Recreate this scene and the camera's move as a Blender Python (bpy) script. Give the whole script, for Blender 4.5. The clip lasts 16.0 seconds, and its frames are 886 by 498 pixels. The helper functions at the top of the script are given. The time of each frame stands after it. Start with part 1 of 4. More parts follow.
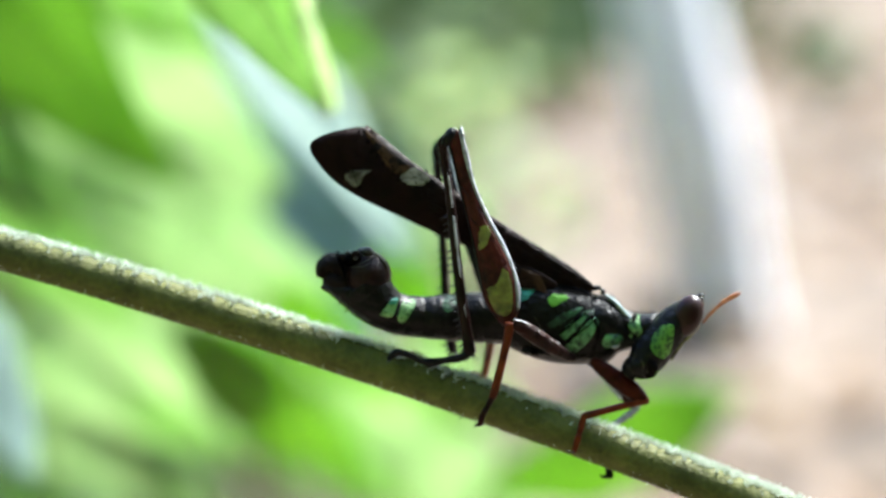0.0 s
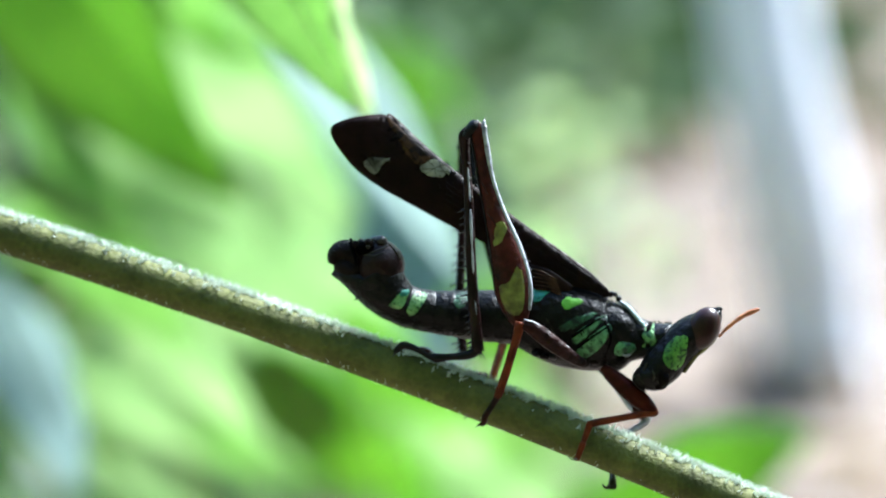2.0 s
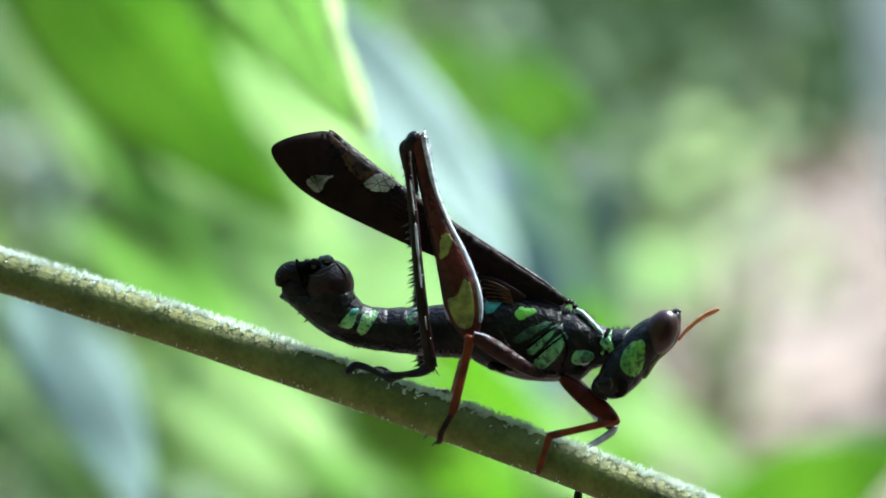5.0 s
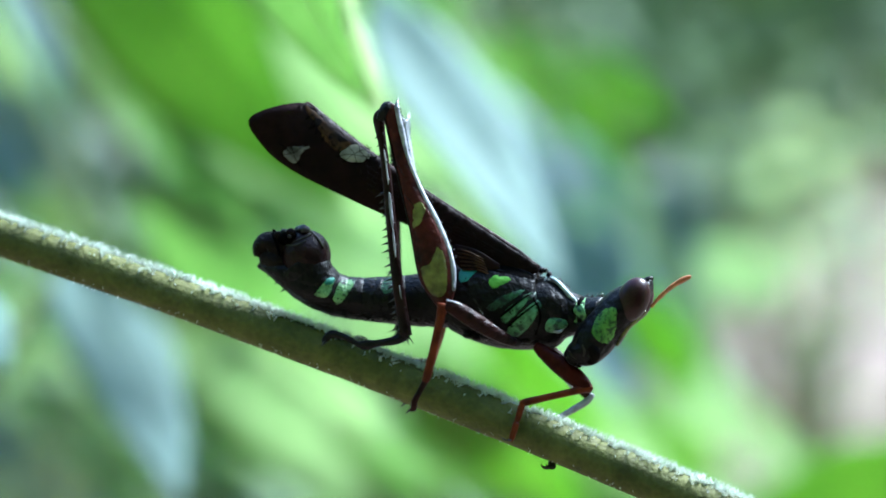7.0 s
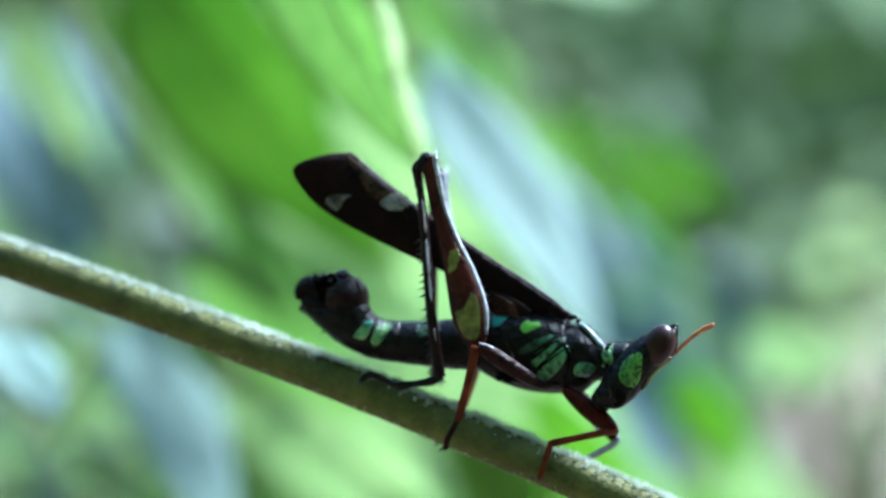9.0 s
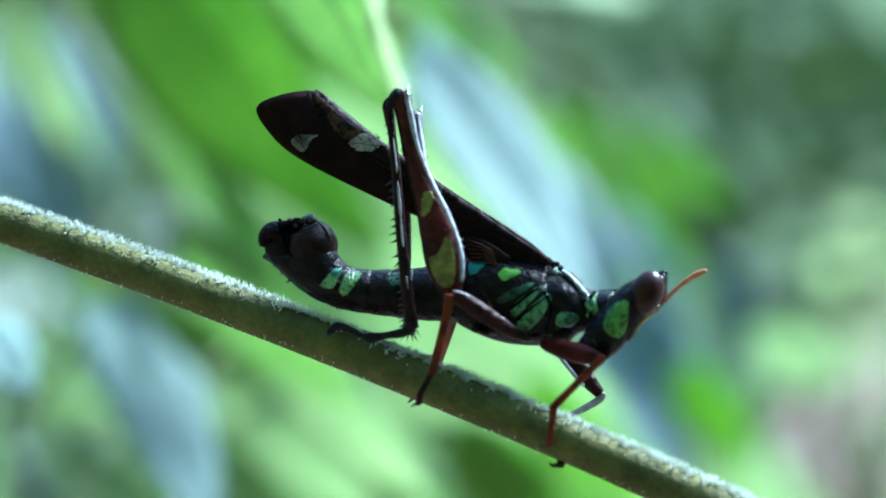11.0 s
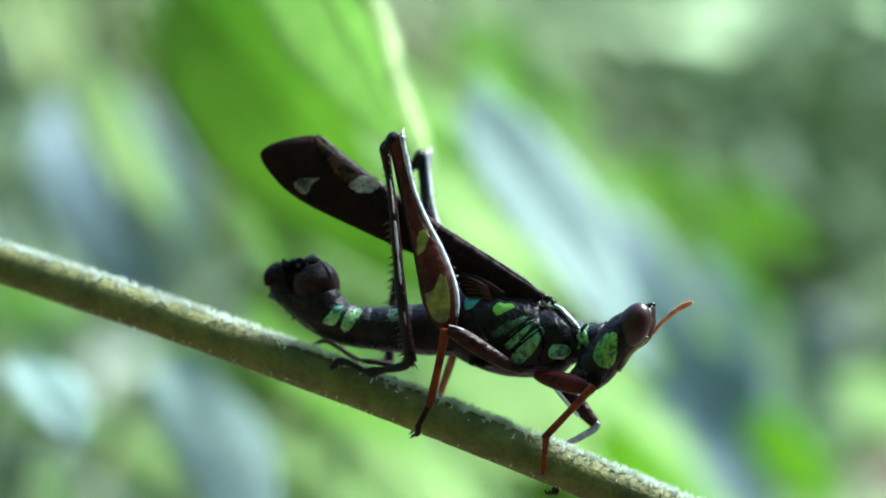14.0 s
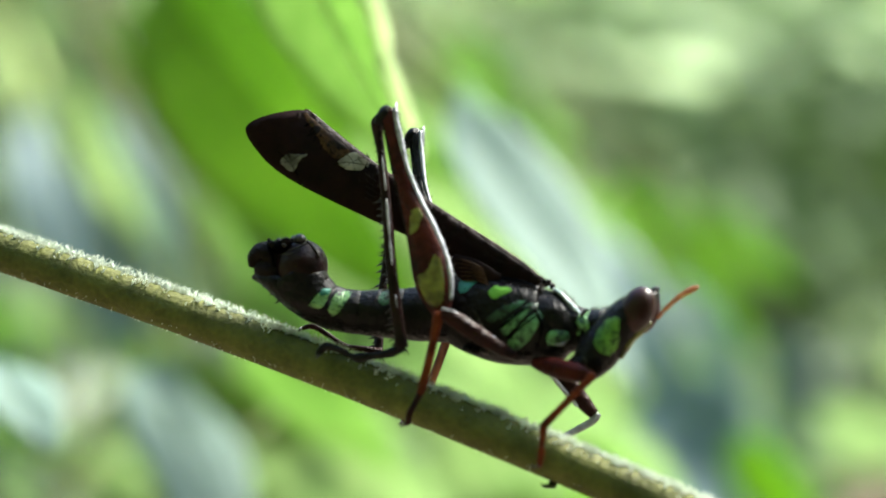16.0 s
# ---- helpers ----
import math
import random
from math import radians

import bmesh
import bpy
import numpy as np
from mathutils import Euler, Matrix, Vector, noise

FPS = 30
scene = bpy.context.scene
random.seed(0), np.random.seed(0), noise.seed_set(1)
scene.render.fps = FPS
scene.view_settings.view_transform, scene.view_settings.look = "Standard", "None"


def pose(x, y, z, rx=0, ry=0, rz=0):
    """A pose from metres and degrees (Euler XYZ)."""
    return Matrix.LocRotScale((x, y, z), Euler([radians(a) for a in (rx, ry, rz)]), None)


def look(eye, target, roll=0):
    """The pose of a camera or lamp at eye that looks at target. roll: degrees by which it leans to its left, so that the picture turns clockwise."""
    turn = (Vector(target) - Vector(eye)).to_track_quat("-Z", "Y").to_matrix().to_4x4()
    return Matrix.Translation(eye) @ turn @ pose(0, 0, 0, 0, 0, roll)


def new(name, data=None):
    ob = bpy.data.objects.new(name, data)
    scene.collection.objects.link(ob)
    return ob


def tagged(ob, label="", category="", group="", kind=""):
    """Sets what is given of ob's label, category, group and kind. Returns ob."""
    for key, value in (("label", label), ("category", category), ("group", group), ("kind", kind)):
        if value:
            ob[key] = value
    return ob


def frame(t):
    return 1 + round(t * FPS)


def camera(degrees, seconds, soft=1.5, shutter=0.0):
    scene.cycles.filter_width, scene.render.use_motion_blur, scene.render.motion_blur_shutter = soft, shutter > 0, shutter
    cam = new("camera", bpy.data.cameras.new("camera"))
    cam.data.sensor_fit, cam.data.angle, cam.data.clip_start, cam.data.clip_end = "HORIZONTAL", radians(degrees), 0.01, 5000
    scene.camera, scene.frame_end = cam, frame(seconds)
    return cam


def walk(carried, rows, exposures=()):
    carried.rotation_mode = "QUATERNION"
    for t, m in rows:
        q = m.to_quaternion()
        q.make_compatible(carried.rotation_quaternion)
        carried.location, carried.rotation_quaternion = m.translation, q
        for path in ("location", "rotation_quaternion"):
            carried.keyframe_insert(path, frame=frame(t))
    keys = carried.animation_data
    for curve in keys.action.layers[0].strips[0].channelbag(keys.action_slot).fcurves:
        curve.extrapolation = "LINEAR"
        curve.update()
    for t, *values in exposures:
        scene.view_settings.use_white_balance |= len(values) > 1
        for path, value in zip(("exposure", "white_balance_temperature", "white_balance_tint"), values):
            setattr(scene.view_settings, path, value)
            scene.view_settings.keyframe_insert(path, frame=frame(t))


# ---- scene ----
# Everything near the subject is laid out in one tilted space: x right, y away, z up, looking gently down.
RIG = pose(0, 0, 0.46, -15, 0, 0)


def sway(nod):
    """The insect's nodding about its feet on the stem."""
    f = Vector((0.00268, 0.001, -0.00776))
    return RIG @ Matrix.Translation(f) @ pose(0, 0, 0, 0, nod, 0) @ Matrix.Translation(-f)


def aim(x, y, z, yaw, pitch, roll, nod):
    return sway(nod) @ Matrix.Translation((x, y, z)) @ pose(0, 0, 0, 0, 0, yaw) @ pose(0, 0, 0, 90 + pitch) @ pose(0, 0, 0, 0, 0, roll)


cam = camera(20.0, 16.0, soft=1.8)
cam.data.dof.use_dof = True
cam.data.dof.focus_distance = 0.1308
cam.data.dof.aperture_fstop = 26.0

# seconds, place in metres, yaw, pitch, roll, and the nod that camera and insect share against the stem
PATH = [
    (0.0, 0.00055, -0.13643, -0.00224, 0.198, 0.911, -0.521, -0.00),
    (0.5, 0.00136, -0.13663, -0.00075, 1.069, 0.081, -0.014, 0.09),
    (1.0, 0.00450, -0.13514, -0.00038, 2.349, 0.011, -0.810, -0.52),
    (1.5, 0.00603, -0.13353, -0.00202, 3.019, 0.983, 0.517, -0.23),
    (2.0, 0.00553, -0.13361, -0.00498, 2.674, 1.954, 3.440, 2.21),
    (2.5, 0.01046, -0.13266, -0.00229, 3.772, 1.106, -0.232, 0.03),
    (3.0, 0.01308, -0.13416, -0.00420, 4.857, 2.657, -1.232, -0.29),
    (3.5, 0.01183, -0.13030, -0.00350, 5.703, 2.051, -0.911, -0.86),
    (4.0, 0.01379, -0.12852, -0.00430, 6.112, 1.839, -0.882, -0.89),
    (4.2, 0.01246, -0.12999, -0.00509, 4.621, 2.667, -1.083, -0.32),
    (6.3, 0.02606, -0.12866, -0.00490, 10.449, 1.899, 1.940, 0.92),
    (6.5, 0.02252, -0.12933, -0.00619, 8.966, 2.329, 0.849, -0.23),
    (7.0, 0.02343, -0.12965, -0.00719, 8.803, 2.619, 0.277, -0.86),
    (7.5, 0.02559, -0.13025, -0.00672, 9.501, 3.156, 0.018, -0.57),
    (8.0, 0.02476, -0.12878, -0.00665, 9.618, 2.596, 0.212, -0.83),
    (8.5, 0.02492, -0.12773, -0.00873, 10.533, 4.005, 0.169, -1.09),
    (9.0, 0.02553, -0.13480, -0.00968, 10.141, 4.580, 1.313, -1.06),
    (9.2, 0.02496, -0.13380, -0.01192, 9.877, 4.664, 2.141, -0.54),
    (11.5, 0.02666, -0.12480, -0.01264, 10.825, 4.963, 0.757, -1.26),
    (12.0, 0.03113, -0.12969, -0.01398, 12.666, 6.517, 0.805, -0.40),
    (12.5, 0.03133, -0.13141, -0.01435, 11.430, 6.977, 0.845, -0.26),
    (13.0, 0.03151, -0.12960, -0.01315, 12.118, 6.033, 0.674, -0.57),
    (13.5, 0.03259, -0.12936, -0.01380, 13.221, 6.004, 1.228, -0.89),
    (14.0, 0.03254, -0.12915, -0.01379, 12.862, 6.072, 0.537, -0.77),
    (14.5, 0.03042, -0.12801, -0.01449, 12.473, 5.703, 1.007, -1.23),
    (15.0, 0.03055, -0.12677, -0.01438, 12.756, 5.468, 0.928, -1.12),
    (15.5, 0.02977, -0.12452, -0.01515, 12.344, 6.100, 0.880, -1.29),
    (16.0, 0.03006, -0.12275, -0.01614, 12.256, 7.006, 1.067, -1.00),
]
walk(cam, [(r[0], aim(*r[1:])) for r in PATH], [(0.0, 2.48, 5950, 6), (1.0, 2.53, 5750, 5), (1.5, 2.53, 5750, 5), (2.0, 2.53, 5450, 5), (2.5, 2.53, 5550, 5), (3.0, 2.53, 5550, 5), (4.2, 2.43, 5750, 6), (6.3, 2.37, 5100, 5), (7.5, 2.35, 5000, 5), (8.0, 2.32, 4750, 5), (8.5, 2.32, 4650, 4), (9.0, 2.27, 5000, 5), (9.2, 2.27, 5150, 5), (11.3, 2.29, 4750, 4), (11.6, 2.29, 4800, 4), (12.0, 2.32, 5400, 3), (12.4, 2.32, 6100, 5), (13.0, 2.32, 6200, 5), (13.5, 2.27, 5500, 5), (14.0, 2.32, 5500, 5), (14.5, 2.35, 5650, 5), (15.0, 2.34, 5800, 5), (15.5, 2.34, 6200, 5), (16.0, 2.32, 6500, 5)])

# ---- light ----
world = bpy.data.worlds.new("sky")
scene.world = world
world.use_nodes = True
nt = world.node_tree
sky = nt.nodes.new("ShaderNodeTexSky")
sky.sky_type = 'NISHITA'
sky.sun_disc = False
SUN_UP, SUN_ROT = 46.0, 40.0   # degrees over the horizon, degrees from +y towards +x
sky.sun_elevation, sky.sun_rotation = radians(SUN_UP), radians(SUN_ROT)
nt.nodes["Background"].inputs["Strength"].default_value = 0.135
nt.links.new(sky.outputs[0], nt.nodes["Background"].inputs["Color"])
sun = new("sun", bpy.data.lights.new("sun", "SUN"))
sun.data.energy, sun.data.angle, sun.data.color = 4.1, radians(18.0), (1.0, 0.95, 0.86)
e, a = radians(SUN_UP), radians(SUN_ROT)
sun.matrix_world = look((math.cos(e) * math.sin(a) * 5, math.cos(e) * math.cos(a) * 5, math.sin(e) * 5), (0, 0, 0))


# ---- materials ----
def surface(name, dark, light, rough=0.5, metal=0.0, grain=900.0, bump=0.3, spec=0.5, thin=0.0, blotch=120.0, coat=0.0, speck=None, glow=(1.0, 1.0, 0.55)):
    """A node material: two base colours mixed by noise at two scales, grain bump, and light passing through where thin."""
    m = bpy.data.materials.new(name)
    m.use_nodes = True
    t = m.node_tree
    bs, out = t.nodes["Principled BSDF"], t.nodes["Material Output"]
    co = t.nodes.new("ShaderNodeTexCoord").outputs["Object"]

    def noise_tex(scale, detail=4.0):
        n = t.nodes.new("ShaderNodeTexNoise")
        n.inputs["Scale"].default_value, n.inputs["Detail"].default_value = scale, detail
        t.links.new(co, n.inputs["Vector"])
        return n.outputs["Fac"]

    big, fine = noise_tex(blotch), noise_tex(grain)
    add = t.nodes.new("ShaderNodeMath")
    add.operation = 'MULTIPLY_ADD'
    t.links.new(fine, add.inputs[0])
    add.inputs[1].default_value = 0.6
    t.links.new(big, add.inputs[2])
    ramp = t.nodes.new("ShaderNodeValToRGB")
    ramp.color_ramp.elements[0].position, ramp.color_ramp.elements[1].position = 0.55, 1.05
    ramp.color_ramp.elements[0].color, ramp.color_ramp.elements[1].color = (*dark, 1), (*light, 1)
    t.links.new(add.outputs[0], ramp.inputs[0])
    col = ramp.outputs[0]
    if speck:
        sp = t.nodes.new("ShaderNodeValToRGB")
        sp.color_ramp.elements[0].position, sp.color_ramp.elements[1].position = 0.50, 0.62
        t.links.new(noise_tex(grain * 0.5, 2.0), sp.inputs[0])
        mx = t.nodes.new("ShaderNodeMix")
        mx.data_type = 'RGBA'
        t.links.new(sp.outputs[0], mx.inputs["Factor"])
        t.links.new(col, mx.inputs[6])
        mx.inputs[7].default_value = (*speck, 1)
        col = mx.outputs[2]
    t.links.new(col, bs.inputs["Base Color"])
    bs.inputs["Metallic"].default_value = metal
    bs.inputs["Specular IOR Level"].default_value = spec
    bs.inputs["Coat Weight"].default_value = coat
    bs.inputs["Coat Roughness"].default_value = 0.15
    rr = t.nodes.new("ShaderNodeMapRange")
    rr.inputs[3].default_value, rr.inputs[4].default_value = max(rough - 0.12, 0.03), min(rough + 0.15, 1)
    t.links.new(fine, rr.inputs[0])
    t.links.new(rr.outputs[0], bs.inputs["Roughness"])
    if bump:
        b = t.nodes.new("ShaderNodeBump")
        b.inputs["Strength"].default_value, b.inputs["Distance"].default_value = bump, 0.45 / grain
        t.links.new(fine, b.inputs["Height"])
        t.links.new(b.outputs[0], bs.inputs["Normal"])
    if thin:
        tr, mix = t.nodes.new("ShaderNodeBsdfTranslucent"), t.nodes.new("ShaderNodeMixShader")
        gain = t.nodes.new("ShaderNodeMix")
        gain.data_type, gain.blend_type = 'RGBA', 'MULTIPLY'
        gain.inputs["Factor"].default_value = 1.0
        t.links.new(col, gain.inputs[6])
        gain.inputs[7].default_value = (*glow, 1)
        t.links.new(gain.outputs[2], tr.inputs["Color"])
        mix.inputs[0].default_value = thin
        t.links.new(bs.outputs[0], mix.inputs[1])
        t.links.new(tr.outputs[0], mix.inputs[2])
        t.links.new(mix.outputs[0], out.inputs["Surface"])
    return m


CUTICLE = surface("black_cuticle", (0.0007, 0.0006, 0.0006), (0.0045, 0.0034, 0.0030), 0.38, 0.0, 2200, 0.9, 0.14, blotch=600)
SEAM_SHADE = surface("dull_black_seam_shade", (0.0003, 0.0003, 0.0003), (0.001, 0.001, 0.001), 0.8, 0.0, 1500, 0.2, 0.02, blotch=500)
BROWN = surface("brown_cuticle", (0.006, 0.0022, 0.0018), (0.024, 0.0062, 0.0046), 0.45, 0.0, 1800, 0.9, 0.09, blotch=700)
TAN = surface("orange_brown_leg", (0.10, 0.028, 0.010), (0.26, 0.085, 0.03), 0.4, 0.0, 2400, 0.4, 0.3, blotch=700, thin=0.25)
FORE = surface("deep_red_thigh", (0.008, 0.0012, 0.0008), (0.044, 0.0052, 0.0022), 0.38, 0.0, 2400, 0.7, 0.08, blotch=600)
SHIN = surface("orange_red_shin", (0.024, 0.0045, 0.0016), (0.13, 0.026, 0.007), 0.4, 0.0, 2400, 0.5, 0.1, blotch=700)
THIGH = surface("red_brown_thigh", (0.006, 0.0012, 0.0009), (0.060, 0.010, 0.0058), 0.40, 0.0, 2600, 0.8, 0.12, blotch=420)
ORANGE = surface("orange_antenna", (0.27, 0.075, 0.018), (0.52, 0.18, 0.05), 0.45, 0.0, 6000, 0.3, 0.5, blotch=1500)
EYE = surface("eye_brown", (0.009, 0.0022, 0.0018), (0.030, 0.0070, 0.0055), 0.32, 0.0, 9000, 0.05, 0.22, blotch=300)
BULB = surface("bulb_purple_brown", (0.0022, 0.0009, 0.0009), (0.016, 0.0045, 0.0042), 0.36, 0.0, 2200, 0.6, 0.13, blotch=500)
GREEN = surface("metallic_green", (0.008, 0.045, 0.018), (0.15, 0.36, 0.15), 0.32, 0.25, 6500, 1.4, 0.5, blotch=700, speck=(0.010, 0.040, 0.018))
TEAL = surface("metallic_teal", (0.015, 0.12, 0.085), (0.05, 0.28, 0.20), 0.45, 0.2, 1600, 0.5, 0.4, blotch=1100)
LIME = surface("lime_spot", (0.08, 0.26, 0.012), (0.16, 0.40, 0.03), 0.5, 0.0, 1600, 0.4, 0.3, blotch=900)
CHEEK = surface("grainy_green", (0.03, 0.11, 0.01), (0.13, 0.31, 0.035), 0.45, 0.05, 9000, 1.2, 0.35, blotch=1500, speck=(0.010, 0.045, 0.005))
LOBE = surface("dark_grey_lobe", (0.0012, 0.0008, 0.0006), (0.011, 0.0070, 0.0052), 0.55, 0.0, 1800, 0.9, 0.05, blotch=600)
OLIVE_GREY = surface("olive_grey", (0.004, 0.0038, 0.002), (0.036, 0.033, 0.018), 0.5, 0.0, 2500, 0.8, 0.18, blotch=700)
DUSKY = surface("dusky_green", (0.003, 0.012, 0.006), (0.042, 0.12, 0.055), 0.42, 0.2, 6500, 0.8, 0.35, blotch=700, speck=(0.003, 0.010, 0.005))
BAND = surface("pale_green_band", (0.05, 0.16, 0.035), (0.22, 0.40, 0.14), 0.42, 0.1, 7500, 0.8, 0.45, blotch=1100, speck=(0.012, 0.05, 0.015))
OLIVE = surface("olive_band", (0.018, 0.010, 0.004), (0.18, 0.19, 0.03), 0.42, 0.0, 2600, 0.9, 0.3, blotch=420)
# blue-white base colour paints the highlight along the pronotum's edge
RIDGE_HIGHLIGHT = surface("ridge_highlight", (0.05, 0.11, 0.10), (0.50, 0.58, 0.62), 0.3, 0.0, 2600, 0.8, 0.5, blotch=900)
# near-white base colour paints the glints on keels and edges
KEEL_GLINT = surface("keel_glint", (0.07, 0.07, 0.08), (0.50, 0.51, 0.56), 0.3, 0.0, 2500, 0.4, 0.5, blotch=350)
SHIN_GREY = surface("dull_grey_shin", (0.03, 0.03, 0.035), (0.24, 0.24, 0.27), 0.35, 0.0, 2500, 0.4, 0.4, blotch=350)
WING = surface("wing_membrane", (0.0008, 0.0004, 0.0003), (0.014, 0.0040, 0.0024), 0.48, 0.0, 1800, 0.4, 0.1, thin=0.3, blotch=220)
AMBER = surface("amber_membrane", (0.008, 0.0032, 0.0010), (0.10, 0.046, 0.013), 0.5, 0.0, 2600, 0.4, 0.2, thin=0.4, blotch=700, speck=(0.007, 0.003, 0.0015))
PALE = surface("pale_window", (0.05, 0.045, 0.03), (0.70, 0.67, 0.54), 0.5, 0.0, 1500, 0.4, 0.3, thin=0.6, blotch=480, glow=(1, 1, 0.9))
PALE_DIM = surface("dull_pale_window", (0.03, 0.026, 0.02), (0.42, 0.40, 0.34), 0.5, 0.0, 1500, 0.4, 0.3, thin=0.5, blotch=420, glow=(1, 1, 0.9))
SPINE = surface("black_spine", (0.005, 0.005, 0.005), (0.02, 0.018, 0.016), 0.35, 0.0, 5000, 0.2)
STEM = surface("hairy_stem", (0.046, 0.051, 0.011), (0.104, 0.110, 0.026), 0.7, 0.0, 3500, 0.8, 0.2, blotch=500)
HAIR = surface("pale_hair", (0.56, 0.60, 0.55), (0.82, 0.86, 0.82), 0.6, 0.0, 3000, 0.0, 0.3, thin=0.5, blotch=600, glow=(1, 1, 0.95))
LEAF = surface("leaf_green", (0.145, 0.275, 0.05), (0.26, 0.415, 0.108), 0.42, 0.0, 600, 0.3, 0.4, thin=0.65, blotch=60, glow=(1, 1, 0.7))
LEAF_FRESH = surface("leaf_fresh_green", (0.185, 0.345, 0.05), (0.31, 0.485, 0.10), 0.42, 0.0, 600, 0.3, 0.4, thin=0.7, blotch=60, glow=(1, 1, 0.8))
# darkened base colour puts forest shade into the ferns and bushes
LEAF_DARK = surface("leaf_shade_green", (0.034, 0.066, 0.022), (0.068, 0.115, 0.042), 0.65, 0.0, 600, 0.3, 0.12, thin=0.25, blotch=60)
LEAF_LIME = surface("leaf_young", (0.22, 0.36, 0.13), (0.37, 0.52, 0.24), 0.42, 0.0, 600, 0.3, 0.4, thin=0.75, blotch=60, glow=(1, 1, 0.9))
LEAF_MINT = surface("leaf_pale_green", (0.305, 0.42, 0.245), (0.50, 0.615, 0.40), 0.45, 0.0, 600, 0.3, 0.4, thin=0.7, blotch=60, glow=(1, 1, 0.9))
# slate blue base colour stands for shade lit by a blue sky
LEAF_SLATE = surface("leaf_slate_shade", (0.115, 0.185, 0.20), (0.19, 0.28, 0.30), 0.55, 0.0, 600, 0.3, 0.4, thin=0.35, blotch=60, glow=(0.9, 1, 1))
# pale blue-green base colour carries the sky's sheen on the leaves
LEAF_SHEEN = surface("leaf_sky_sheen", (0.12, 0.19, 0.16), (0.21, 0.305, 0.265), 0.62, 0.0, 500, 0.2, 0.2, thin=0.35, blotch=50, glow=(0.9, 1, 0.8))
# the grey in this base colour imitates sky reflected off foliage
LEAF_GREY = surface("leaf_sky_grey", (0.20, 0.30, 0.13), (0.40, 0.50, 0.29), 0.45, 0.0, 300, 0.3, 0.5, thin=0.6, blotch=20, glow=(1, 1, 0.75))
LEAF_HERB = surface("herb_shade_green", (0.05, 0.09, 0.045), (0.13, 0.19, 0.11), 0.5, 0.0, 300, 0.3, 0.5, thin=0.4, blotch=20, glow=(1, 1, 0.75))
RIM = surface("leaf_margin", (0.5, 0.6, 0.42), (0.75, 0.85, 0.66), 0.4, 0.0, 900, 0.2, 0.5, thin=0.7, blotch=90, glow=(1, 1, 0.85))
TWIG = surface("green_twig", (0.06, 0.09, 0.02), (0.14, 0.17, 0.05), 0.6, 0.0, 900, 0.4, 0.3, blotch=90)
BARK = surface("pale_bark", (0.62, 0.61, 0.65), (0.78, 0.77, 0.81), 0.75, 0.0, 120, 0.6, 0.3, blotch=14)
SOIL = surface("leaf_litter", (0.075, 0.056, 0.042), (0.21, 0.158, 0.122), 0.85, 0.0, 45, 0.7, 0.3, blotch=5)
LITTER = surface("dry_leaf", (0.13, 0.085, 0.055), (0.30, 0.22, 0.165), 0.9, 0.0, 200, 0.4, 0.1, thin=0.2, blotch=30)


# ---- building tools ----
from mathutils.bvhtree import BVHTree

MM = 0.001
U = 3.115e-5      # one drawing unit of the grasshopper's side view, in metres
YC = 1.7          # its middle plane, in millimetres behind the tilted space's origin


def pt(u, v, y=0.0):
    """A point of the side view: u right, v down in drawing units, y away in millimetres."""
    k = U * (1 + y * MM / 0.1363)
    return Vector(((u - 784) * k, y * MM, (441 - v) * k))


def part(name, bm, material, parent, label="", shift=None, smooth=True):
    """Links a bmesh as one mesh object under a thing or a part."""
    me = bpy.data.meshes.new(name)
    if shift is not None:
        bmesh.ops.translate(bm, verts=bm.verts, vec=-shift)
    bmesh.ops.recalc_face_normals(bm, faces=bm.faces)
    bm.to_mesh(me)
    bm.free()
    me.materials.append(material)
    if smooth:
        me.shade_smooth()
    ob = new(name, me)
    if parent:
        ob.parent = parent
    return tagged(ob, label)


def catmull(rows, sub):
    """Rows of numbers, smoothly filled in between."""
    r = np.array(rows, float)
    p = np.vstack([2 * r[0] - r[1], r, 2 * r[-1] - r[-2]])
    out = []
    for i in range(1, len(p) - 2):
        for s in range(sub):
            t = s / sub
            out.append(0.5 * (2 * p[i] + (p[i + 1] - p[i - 1]) * t + (2 * p[i - 1] - 5 * p[i] + 4 * p[i + 1] - p[i + 2]) * t * t
                              + (3 * p[i] - p[i - 1] - 3 * p[i + 1] + p[i + 2]) * t ** 3))
    out.append(r[-1])
    return np.array(out)


def skin(bm, centres, ups, sides, n=16, power=1.0):
    """A closed tube through centres, with half-axes given as vectors at each."""
    rings = []
    for c, p, s in zip(centres, ups, sides):
        ring = []
        for k in range(n):
            a = 2 * math.pi * k / n
            ca, sa = math.cos(a), math.sin(a)
            ring.append(bm.verts.new(c + p * math.copysign(abs(ca) ** power, ca) + s * math.copysign(abs(sa) ** power, sa)))
        rings.append(ring)
    for r0, r1 in zip(rings, rings[1:]):
        for k in range(n):
            bm.faces.new((r0[k], r0[(k + 1) % n], r1[(k + 1) % n], r1[k]))
    bm.faces.new(rings[0][::-1])
    bm.faces.new(rings[-1])
    return bm


